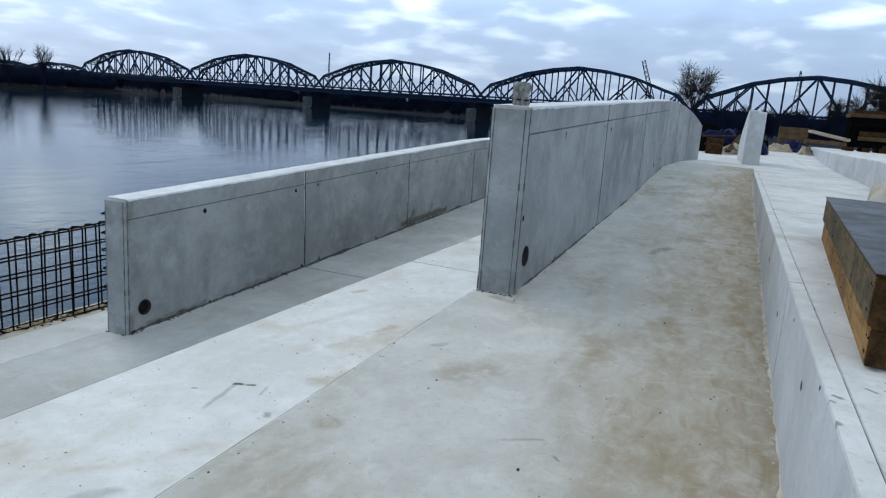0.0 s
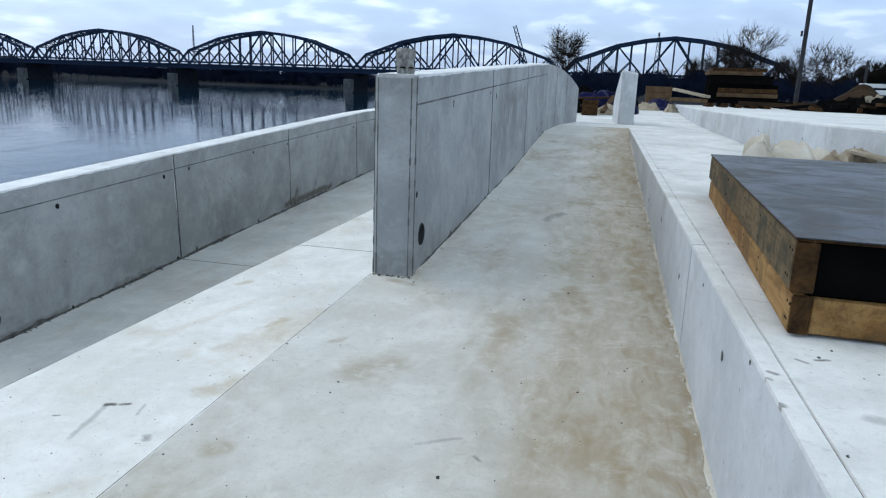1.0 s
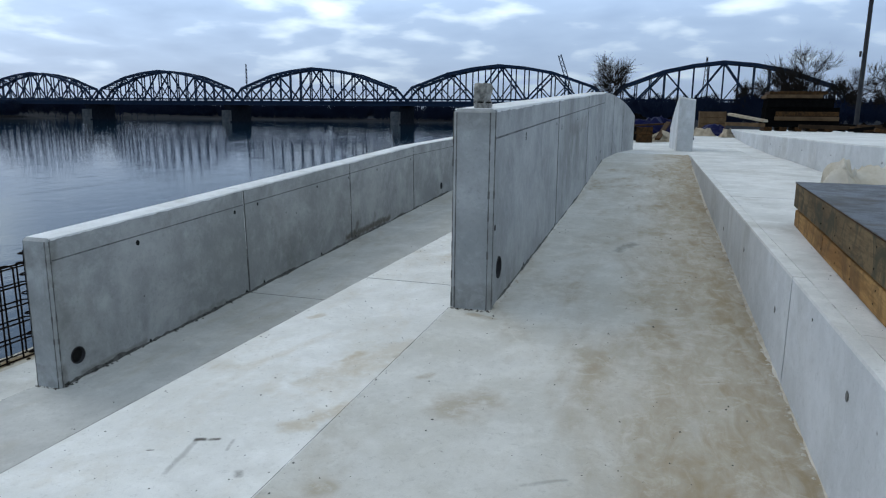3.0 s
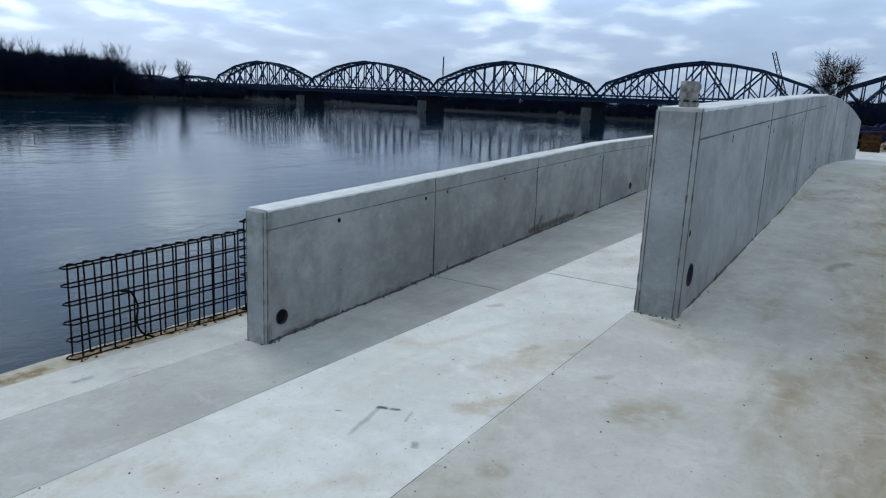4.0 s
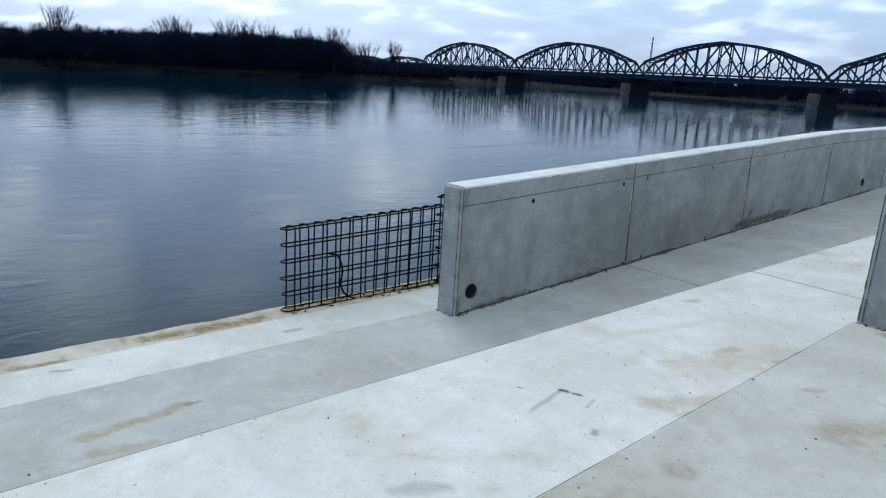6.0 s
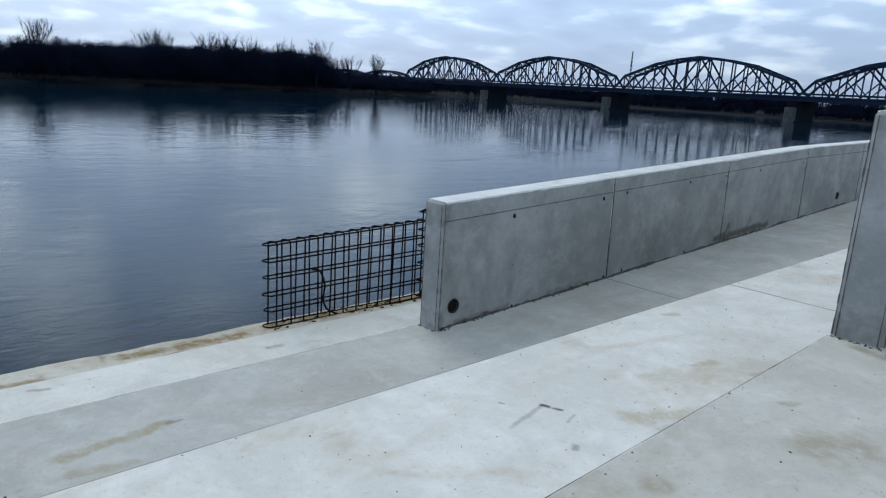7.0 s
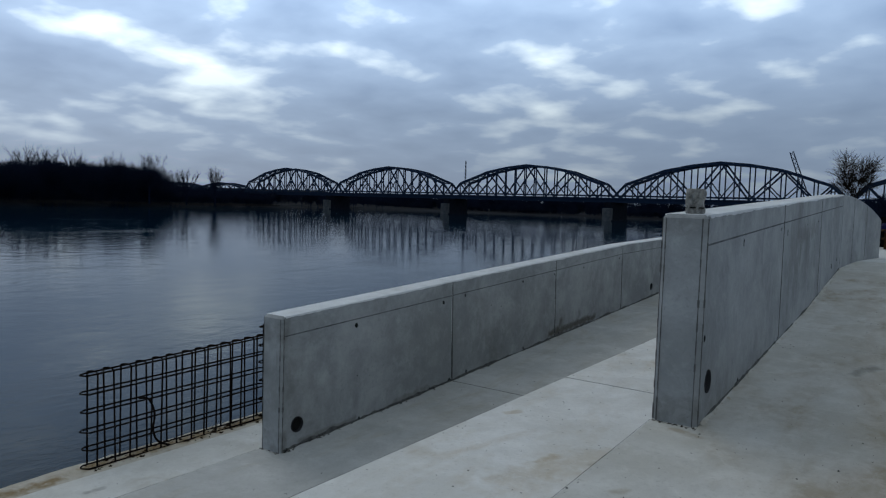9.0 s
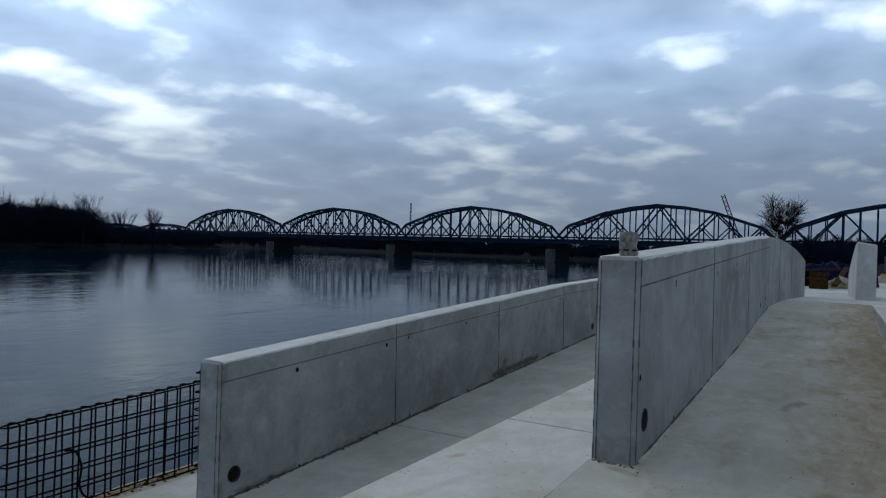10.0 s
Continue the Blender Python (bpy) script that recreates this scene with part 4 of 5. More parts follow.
# Dark ribbons on the slab edges: cracks, and chip shade put into colour.
verts, faces = [], []
for seed, y0, y1, fx, fz, wide in ((1, -2.0, 3.78, edge_x, ramp_z, 0.0016), (2, -2.0, 14.0, lambda y: X_STEP, lambda y: Z_STEP, 0.0016), (3, -2.0, 3.7, lambda y: X_LOW, low_z, 0.0028), (4, -2.0, 11.7, lambda y: kerb_x(y) + 0.0535, upper_z, 0.0012)):
    n = int((y1 - y0) / 0.02)
    for k in range(n + 1):
        y = y0 + (y1 - y0) * k / n
        f = 0.75 + 0.9 * noise.noise((y * 1.7, seed, 0)) + 0.6 * noise.noise((y * 9, seed, 4))
        chip = max(0.0, noise.noise((y * 5.0, seed, 8)) - 0.42) * 0.02
        w = wide * max(0.05, f) + chip
        x = fx(y) + 0.0045 + 0.0015 * noise.noise((y * 6, seed, 2))
        o = len(verts)
        verts += [(x - 0.0015 - w * 0.5, y, fz(y) + 0.0008), (x + w, y, fz(y) + 0.0012)]
        if k:
            faces.append((o - 2, o - 1, o + 1, o))
me = bpy.data.meshes.new("edge_crack")
me.from_pydata(verts, [], faces)
me.materials.append(M_CORE)
tagged(new("edge_crack", me), "thin dark lines along slab edges, cracks and painted chip shade", "crack", kind="stuff")


def bead(name, label, xf, zf, y0, y1, side, wide, high, material, seed):
    """An uneven bead of mortar along the foot of a wall."""
    verts, faces = [], []
    n = int((y1 - y0) / 0.018)
    for k in range(n + 1):
        y = y0 + (y1 - y0) * k / n
        a = 0.5 + 0.5 * noise.noise((y * 2.1, seed, 0)) + 0.35 * noise.noise((y * 11, seed, 3))
        w = wide * max(0.06, a)
        hgt = high * max(0.05, a)
        x, z = xf(y), zf(y)
        verts += [(x - side * 0.003, y, z + hgt), (x + side * w * 0.5, y, z + hgt * 0.55 + 0.0006), (x + side * w, y, z - 0.001)]
        if k:
            o = 3 * k
            faces += [(o - 3, o, o + 1, o - 2), (o - 2, o + 1, o + 2, o - 1)]
    me = bpy.data.meshes.new(name)
    me.from_pydata(verts, [], faces)
    me.materials.append(material)
    return tagged(new(name, me), label, "mortar", kind="structure")


bead("mortar_bead", "pale uneven mortar bead along the kerb foot", kerb_x, ramp_z, -1.5, 11.7, -1, 0.030, 0.016, M_ROUGH, 1.5)
bead("mortar_bead", "pale uneven mortar bead along the parapet foot", lambda y: -0.902, ramp_z, 3.85, 11.7, 1, 0.030, 0.016, M_RAMP, 4.5)
bead("mortar_bead", "grey mortar smear along the river parapet foot", lambda y: -4.287, low_z, 3.85, 14.0, 1, 0.055, 0.018, M_LOW, 8.5)

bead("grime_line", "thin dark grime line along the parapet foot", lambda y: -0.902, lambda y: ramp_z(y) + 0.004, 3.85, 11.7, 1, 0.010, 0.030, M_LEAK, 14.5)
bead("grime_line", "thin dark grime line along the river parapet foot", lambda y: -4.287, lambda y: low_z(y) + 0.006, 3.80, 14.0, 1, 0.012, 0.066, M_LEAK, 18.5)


def lip(label, x, zf, y0, y1, side, seed):
    """A ragged cement lip that hangs over the edge of a pale wall top."""
    verts, faces = [], []
    n = int((y1 - y0) / 0.015)
    for k in range(n + 1):
        y = y0 + (y1 - y0) * k / n
        a = 0.35 + 0.8 * noise.noise((y * 1.3, seed, 0)) + 0.5 * noise.noise((y * 7, seed, 3)) + 0.35 * noise.noise((y * 23, seed, 6))
        drop = 0.003 + 0.013 * max(0.0, a)
        out = 0.0022 + 0.0022 * max(0.0, a)
        z = zf(y)
        verts += [(x - side * 0.020, y, z + 0.0012), (x + side * out * 0.4, y, z + 0.0010), (x + side * out, y, z - 0.005), (x + side * out, y, z - 0.006 - drop), (x - side * 0.001, y, z - 0.007 - drop)]
        if k:
            o = 5 * k
            faces += [(o - 5 + q, o + q, o + q + 1, o - 4 + q) for q in range(4)]
    me = bpy.data.meshes.new("cement_lip")
    me.from_pydata(verts, [], faces)
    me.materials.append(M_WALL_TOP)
    return tagged(new("cement_lip", me), label, "mortar", kind="structure")


lip("pale ragged cement lip along the top of the river parapet", -4.287, w1_top, 3.80, 14.4, 1, 3.5)
lip("pale ragged cement lip along the top of the middle parapet", -0.902, w2_top, 3.83, 11.7, 1, 9.5)

# pale cement wiped along the open joints
for holder, x, joints, base, top, seed in ((river_wall, -4.287, (6.37, 9.08, 11.8), w1_base, w1_top, 1),):
    for y in joints:
        bm = bmesh.new()
        n = 60
        rows = []
        for k in range(n + 1):
            u = k / n
            z = base(y) + (top(y) - 0.02 - base(y)) * u
            yy = y - 0.0115 - 0.052 * u ** 1.1 - 0.004
            w = 0.010 * max(0.0, 0.25 + 1.3 * noise.noise((z * 3, y, seed)) + 0.6 * noise.noise((z * 14, y, seed)))
            rows.append([bm.verts.new((x + 0.0012, yy, z)), bm.verts.new((x + 0.0016, yy - w - 0.0006, z))])
        for r0, r1 in zip(rows, rows[1:]):
            bm.faces.new((r0[0], r0[1], r1[1], r1[0]))
        wpart("cement_wipe", bm, M_WALL_TOP, holder, "pale cement wiped along the joint")

# dark leaked seams over the joints
for holder, x, joints, base, top, wide, seed in ((river_wall, -4.287, (6.37, 9.08, 11.8, 14.5), w1_base, w1_top, 0.010, 3), (mid_wall, -0.902, (6.46, 9.15), ramp_z, w2_top, 0.020, 4)):
    for y in joints:
        bm = bmesh.new()
        n = 70
        rows = []
        for k in range(n + 1):
            u = k / n
            z = base(y) + (top(y) - 0.015 - base(y)) * u
            yy = y - 0.052 * u ** 1.1
            w = wide * max(0.15, 0.55 + 0.8 * noise.noise((z * 2.5, y, seed)) + 0.5 * noise.noise((z * 16, y, seed)))
            rows.append([bm.verts.new((x + dx, yy + dy, z)) for dx, dy in ((-0.002, w), (0.0010, w * 0.8), (0.0010, -w * 0.8), (-0.002, -w))])
        for r0, r1 in zip(rows, rows[1:]):
            for q in range(3):
                bm.faces.new((r0[q], r0[q + 1], r1[q + 1], r1[q]))
        wpart("joint_seam", bm, M_LEAK, holder, "dark leaked seam over the joint")

dirt = random.Random(4)
crumbs("foot_dirt", "brown dirt and crumbs at the feet of the parapet ends", [(dirt.uniform(-1.15, -0.89), 3.786 - abs(dirt.gauss(0, 0.012)), ramp_z(3.78)) for _ in range(90)] + [(dirt.uniform(-4.53, -4.29), 3.762 - abs(dirt.gauss(0, 0.010)), low_z(3.76)) for _ in range(70)], M_EARTH, 0.0048)

# ---- crumpled cup on the wall end ----
cup = thing("wrapped_bundle", "crumpled grey plastic wrapping standing on the parapet end", "bundle", (-1.018, 3.95, w2_top(3.95)))
bm = bmesh.new()
rows, seg = 9, 22
rings = []
for j in range(rows + 1):
    u = j / rows
    ring = []
    for q in range(seg):
        a = q * math.tau / seg
        r = 0.050 * (1 + 0.06 * math.sin(3 * u)) + 0.012 * noise.noise((math.cos(a) * 2.2, math.sin(a) * 2.2, u * 3.1)) + 0.007 * noise.noise((a * 3, u * 9, 4))
        ring.append(bm.verts.new((-1.018 + r * math.cos(a), 3.95 + r * math.sin(a), w2_top(3.95) - 0.002 + 0.145 * u + (0.012 * noise.noise((a * 2, 1, 1)) if j == rows else 0))))
    rings.append(ring)
for r0, r1 in zip(rings, rings[1:]):
    for q in range(seg):
        bm.faces.new((r0[q], r0[(q + 1) % seg], r1[(q + 1) % seg], r1[q]))
bm.faces.new(rings[-1]), bm.faces.new(rings[0][::-1])
wpart("wrapping", bm, M_FOIL, cup)
bm = bmesh.new()
tube(bm, (-1.018, 3.95, w2_top(3.95) + 0.03), (-1.018, 3.95, w2_top(3.95) + 0.037), 0.0545, sides=20)
wpart("tie_wire", bm, M_REBAR, cup)

# ---- reinforcement cages on the quay ----
ROD = unit_rod("rebar_rod", M_REBAR, 6)


def cage(y0, y1, z0, top, rise, count, label):
    holder = thing("rebar_cage", label, "reinforcement", (X_QUAY + 0.1, (y0 + y1) / 2, Z_QUAY), "rebar cages")
    xs = (X_QUAY + 0.055, X_QUAY + 0.175)
    zt = lambda y: top + rise * (y - y0)
    for k in range(count):
        y = y0 + (y1 - y0) * k / (count - 1) + random.uniform(-0.012, 0.012)
        lean = random.uniform(-0.02, 0.02)
        for x in xs:
            member("upright_bar", ROD, (x, y + lean + (0.035 if x > xs[0] else 0), z0), (x, y + (0.035 if x > xs[0] else 0), zt(y)), 0.019, 0.019, holder)
        bm = bmesh.new()
        pts = [Vector((xs[0] + (xs[1] - xs[0]) * q / 6, y + 0.035 * q / 6, zt(y) + 0.012 * math.sin(math.pi * q / 6))) for q in range(7)]
        for p, q in zip(pts, pts[1:]):
            tube(bm, p, q, 0.008, sides=6)
        wpart("hairpin_bend", bm, M_REBAR, holder)
    rows = 6
    for j in range(rows):
        f = j / (rows - 1)
        z_a = z0 + 0.05 + (zt(y0) - z0 - 0.065) * f + random.uniform(-0.008, 0.008)
        z_b = z0 + 0.05 + (zt(y1) - z0 - 0.065) * f + random.uniform(-0.008, 0.008)
        ends = []
        for x in xs:
            p, q = (x + 0.011, y0 - random.uniform(0.03, 0.07), z_a + random.uniform(-0.006, 0.006)), (x + 0.011, y1 + random.uniform(0.01, 0.05), z_b + random.uniform(-0.006, 0.006))
            member("cross_bar", ROD, p, q, 0.018, 0.018, holder)
            ends.append((p, q))
        # each layer closes in a flat loop at both ends
        for e in (0, 1):
            p, q = Vector(ends[0][e]), Vector(ends[1][e])
            out = Vector((0, -0.05 if e == 0 else 0.03, 0.004))
            bm = bmesh.new()
            arc = [p.lerp(q, k / 6) + out * math.sin(math.pi * k / 6) for k in range(7)]
            for g, h in zip(arc, arc[1:]):
                tube(bm, g, h, 0.0075, sides=6)
            wpart("loop_end", bm, M_REBAR, holder)
    return holder


def bent_bar(points, parent, r=0.011):
    bm = bmesh.new()
    dense = []
    pts = [Vector(p) for p in points]
    for k in range(len(pts) - 1):
        p0, p1, p2, p3 = pts[max(0, k - 1)], pts[k], pts[k + 1], pts[min(len(pts) - 1, k + 2)]
        for q in range(6):
            u = q / 6
            dense.append(0.5 * ((2 * p1) + (p2 - p0) * u + (2 * p0 - 5 * p1 + 4 * p2 - p3) * u * u + (3 * p1 - p0 - 3 * p2 + p3) * u ** 3))
    dense.append(pts[-1])
    for p, q in zip(dense, dense[1:]):
        tube(bm, p, q, r, sides=7)
    return wpart("bent_bar", bm, M_REBAR, parent, "curved black starter bar")


first = cage(3.14, 5.13, Z_QUAY - 0.06, -0.455, 0.036, 13, "rusty dark steel reinforcement cage standing on the quay edge")
bent_bar([(X_QUAY + 0.12, 3.62, -0.80), (X_QUAY + 0.13, 3.72, -0.83), (X_QUAY + 0.15, 3.77, -0.98), (X_QUAY + 0.16, 3.75, -1.15), (X_QUAY + 0.17, 3.80, -1.27), (X_QUAY + 0.17, 3.93, -1.345)], first)
second = cage(5.22, 8.42, Z_QUAY - 0.06, -0.27, 0.036, 20, "rusty dark steel reinforcement cage behind the parapet")
bent_bar([(X_QUAY + 0.15, 5.16, -1.345), (X_QUAY + 0.14, 5.26, -1.18), (X_QUAY + 0.12, 5.44, -0.98), (X_QUAY + 0.12, 5.56, -0.9)], second, 0.016)

rust = random.Random(12)
crumbs("rust_crumbs", "dark rust and dirt heaped at the feet of the reinforcement", [(X_QUAY + rust.uniform(0.03, 0.27), 3.1 + 5.2 * rust.random() ** 1.3, Z_QUAY - 0.012) for _ in range(420)], M_EARTH, 0.013)

# ---- formwork box on the upper terrace ----
BOX_T = Matrix.Translation((0.752, 2.0, 0)) @ Matrix.Rotation(radians(-2.7), 4, "Z")
formwork = thing("formwork_box", "timber formwork box with a dark plywood lid on the terrace", "formwork", (0.752, 2.0, upper_z(2.0)))
ZB = upper_z(3.2) + 0.002
W_BOX, L_BOX = 1.5, 2.80


def box_part(name, x0, x1, y0, y1, z0, z1, material, label="", bevel=0.004):
    bm = bmesh.new()
    box(bm, x0, x1, y0, y1, z0, z1)
    soften(bm, bevel)
    bm.transform(BOX_T)
    return wpart(name, bm, material, formwork, label)


box_part("lower_side_board", 0.0, 0.045, 0.0145, L_BOX * 0.62, ZB, ZB + 0.110, M_TIMBER, "light brown timber side board")
box_part("lower_side_board", 0.0, 0.045, L_BOX * 0.62 + 0.006, L_BOX, ZB, ZB + 0.110, M_TIMBER)
box_part("lower_side_board", W_BOX - 0.045, W_BOX, 0.0, L_BOX, ZB, ZB + 0.110, M_TIMBER)
box_part("corner_block", 0.001, 0.055, 0.0, 0.013, ZB, ZB + 0.116, M_TIMBER_DARK, "dark brown corner block")
box_part("front_board", 0.057, W_BOX - 0.05, 0.014, 0.06, ZB + 0.001, ZB + 0.106, M_TIMBER, "knotty timber front board")
box_part("back_board", 0.05, W_BOX - 0.05, L_BOX - 0.06, L_BOX - 0.01, ZB, ZB + 0.11, M_TIMBER)
box_part("upper_side_board", -0.014, 0.036, 0.0025, L_BOX * 0.5, ZB + 0.130, ZB + 0.277, M_TIMBER_GREEN, "green-stained timber side board")
box_part("upper_side_board", -0.012, 0.036, L_BOX * 0.5 + 0.005, L_BOX + 0.01, ZB + 0.130, ZB + 0.277, M_TIMBER_GREEN)
box_part("upper_side_board", W_BOX - 0.036, W_BOX + 0.012, -0.012, L_BOX + 0.01, ZB + 0.130, ZB + 0.277, M_TIMBER_GREEN)
box_part("corner_block", -0.013, 0.05, -0.012, 0.001, ZB + 0.128, ZB + 0.276, M_TIMBER_DARK)
# Added black plate: its colour stands for the darkness of the hollow box.
box_part("inner_plate", 0.052, W_BOX - 0.04, 0.045, 0.065, ZB + 0.108, ZB + 0.276, M_BLACK, "black plate in place of the box's unlit hollow")
box_part("back_board", 0.04, W_BOX - 0.04, L_BOX - 0.05, L_BOX - 0.002, ZB + 0.128, ZB + 0.276, M_TIMBER_GREEN)
# Dark timber colour carries the shade on the lid's front edge.
lid = box_part("plywood_lid", -0.016, W_BOX + 0.016, -0.013, L_BOX + 0.014, ZB + 0.278, ZB + 0.285, M_TIMBER_DARK, "worn plywood lid, brown edges darkened as if in shade", 0.002)
film_face = box_part("film_face", -0.0175, W_BOX + 0.0155, -0.0155, L_BOX + 0.0135, ZB + 0.2855, ZB + 0.2895, M_PLY, "scuffed black film face", 0.001)
film_face.parent = lid
film_face.matrix_parent_inverse = lid.matrix_world.inverted()
for y in (0.03, 0.06, 0.62, 1.05, 1.38, 1.75):
    for x, z in ((-0.0148, 0.165), (-0.0148, 0.245), (-0.0008, 0.035), (-0.0008, 0.085)):
        bm = bmesh.new()
        tube(bm, (x - 0.0006, y + 0.011 * math.sin(40 * (y + z)), ZB + z), (x + 0.004, y + 0.011 * math.sin(40 * (y + z)), ZB + z), 0.0045, sides=7)
        bm.transform(BOX_T)
        wpart("nail", bm, M_REBAR, formwork)
scrap = box_part("paper_scrap", 0.70, 0.735, 0.78, 0.80, ZB + 0.2900, ZB + 0.2910, M_WHITE, "white paper scrap", 0.0003)


# ---- cloth, planks ----
def heap(name, label, category, x0, y0, z0, lx, ly, h, material, seed, n=34, crease=1.0, turn=0.0, mound=False):
    """A crumpled sheet lying on the floor, folded at random."""
    bm = bmesh.new()
    g = []
    for j in range(n + 1):
        row = []
        for i in range(n + 1):
            u, v = i / n, j / n
            edge = min(1, 4.5 * min(u, 1 - u)) * min(1, 4.5 * min(v, 1 - v))
            k = noise.noise((u * 2.6 + seed, v * 2.6, seed)) * 0.5 + 0.5
            fold = 0.9 - abs(noise.noise((u * 5.5 * crease + seed, v * 4.5 * crease, seed + 3))) * 2.2
            z = h * edge * max(0.05, 0.6 * k + 0.32 * fold * k)
            if mound:
                dome = max(0.0, 1 - (2 * u - 1) ** 2) ** 0.6 * max(0.0, 1 - (2 * v - 1) ** 2) ** 0.6
                soft = noise.noise((u * 2.2 + seed, v * 2.2, seed)) * 0.30
                ridge = 0.5 - abs(noise.noise((u * 2.3 + v * 1.9 + seed, v * 2.2 - u * 1.4, seed + 3))) * 2.4
                fine = 0.5 - abs(noise.noise((u * 7 - v * 3 + seed, v * 5 + u * 2, seed + 5))) * 2.0
                z = h * dome * max(0.12, 0.62 + 1.2 * soft + 0.50 * ridge + 0.12 * fine)
            wave = 0.30 if mound else 0.16
            dx = wave * lx * noise.noise((u * 3, v * 3, seed + 9))
            dy = wave * ly * noise.noise((u * 3, v * 3, seed + 19))
            px, py = (u - 0.5) * lx + dx, (v - 0.5) * ly + dy
            c, s = math.cos(turn), math.sin(turn)
            row.append(bm.verts.new((x0 + c * px - s * py, y0 + s * px + c * py, z0 + 0.004 + z)))
        g.append(row)
    for j in range(n):
        for i in range(n):
            bm.faces.new((g[j][i], g[j][i + 1], g[j + 1][i + 1], g[j + 1][i])).smooth = True
    rim = [e for e in bm.edges if e.is_boundary]
    made = bmesh.ops.extrude_edge_only(bm, edges=rim)
    for v in [q for q in made["geom"] if isinstance(q, bmesh.types.BMVert)]:
        v.co.z = z0 + 0.001
    return tagged(part(name, bm, material), label, category)


heap("cloth", "crumpled dirty white cloth lying on the terrace", "cloth", 1.72, 6.35, upper_z(6.3), 0.66, 0.7, 0.40, M_LINEN, 2.3, 44, mound=True)
heap("cloth", "peaked white cloth lying against the crumpled one", "cloth", 1.50, 6.28, upper_z(6.2), 0.26, 0.5, 0.36, M_LINEN, 5.1, 30, mound=True)
heap("cloth", "flattened beige sacking lying on the terrace", "cloth", 2.12, 6.05, upper_z(6.1), 0.62, 0.6, 0.31, M_CLOTH, 7.7, 36, mound=True)


def plank(name, label, a, b, wide, high, material, group=""):
    a, b = Vector(a), Vector(b)
    way = (b - a)
    bm = bmesh.new()
    bmesh.ops.create_cube(bm, size=1, matrix=Matrix.Diagonal((wide, way.length, high, 1)))
    soften(bm, min(wide, high) * 0.1)
    ob = part(name, bm, material)
    ob.matrix_world = Matrix.Translation((a + b) / 2) @ way.to_track_quat("Y", "Z").to_matrix().to_4x4()
    return tagged(ob, label, "plank", group)


plank("plank", "short weathered plank leaning on the sacking", (2.05, 6.0, 0.76), (2.52, 5.6, 0.67), 0.12, 0.025, M_CLOTH)


# ---- building materials beyond the ramp ----
def polar(az, dist, z):
    return (0.14 + dist * math.sin(radians(az)), dist * math.cos(radians(az)), z)


def timber_stack(az0, az1, dist, z, label):
    x0, y, _ = polar(az0, dist, z)
    x1 = polar(az1, dist, z)[0]
    holder = thing("timber_stack", label, "timber stack", ((x0 + x1) / 2, y + 0.6, z))
    w = x1 - x0

    def bar(name, u0, u1, y0, y1, z0, z1, mat):
        bm = bmesh.new()
        box(bm, x0 + w * u0, x0 + w * u1, y + y0, y + y1, z + z0, z + z1)
        soften(bm, 0.01)
        wpart(name, bm, mat, holder)

    for k in range(5):
        bar("sleeper", 0.02 + 0.2 * k, 0.12 + 0.2 * k, 0.05, 1.3, 0.0, 0.14, M_TIMBER_DARK)
    bar("dark_panel", 0.0, 1.0, 0.10, 1.25, 0.142, 0.36, M_BLACK)
    bar("beam", 0.14, 0.98, -0.02, 0.12, 0.362, 0.50, M_CRATE)
    bar("beam", 0.15, 0.97, -0.03, 0.12, 0.515, 0.66, M_TIMBER_DARK)
    bar("dark_panel", 0.02, 0.99, 0.14, 1.2, 0.36, 0.80, M_BLACK)
    bar("dark_panel", 0.03, 0.90, 0.05, 1.2, 0.80, 1.10, M_BLACK)
    bar("beam", 0.0, 0.74, -0.05, 1.25, 1.105, 1.22, M_CRATE)
    bar("beam", 0.04, 0.80, 0.02, 1.2, 1.225, 1.33, M_TIMBER_DARK)
    return holder


timber_stack(7.1, 12.3, 26.0, bank_top(26.0), "stack of weathered formwork beams and dark panels on the terrace")
plank("plank", "long pale plank resting on debris", polar(4.7, 28, 1.35), polar(7.2, 26, 1.12), 0.2, 0.09, M_CLOTH)
plank("plank", "brown plank lying on debris", polar(4.6, 27, 1.0), polar(7.0, 25.5, 0.98), 0.25, 0.12, M_CRATE)
heap("sheeting", "dark blue plastic sheeting in a heap", "sheeting", *polar(3.7, 29.5, 0.52)[:2], 0.52, 1.3, 1.2, 0.5, M_BLUE, 4.1, mound=True)
heap("sheeting", "white plastic sheeting in a heap", "sheeting", *polar(2.9, 28.5, 0.52)[:2], 0.52, 0.9, 0.9, 0.5, M_CLOTH, 5.1)
heap("sheeting", "grey plastic sheeting over timber", "sheeting", *polar(4.6, 27.0, 0.52)[:2], 0.52, 0.5, 0.8, 0.55, M_CLOTH, 8.1)


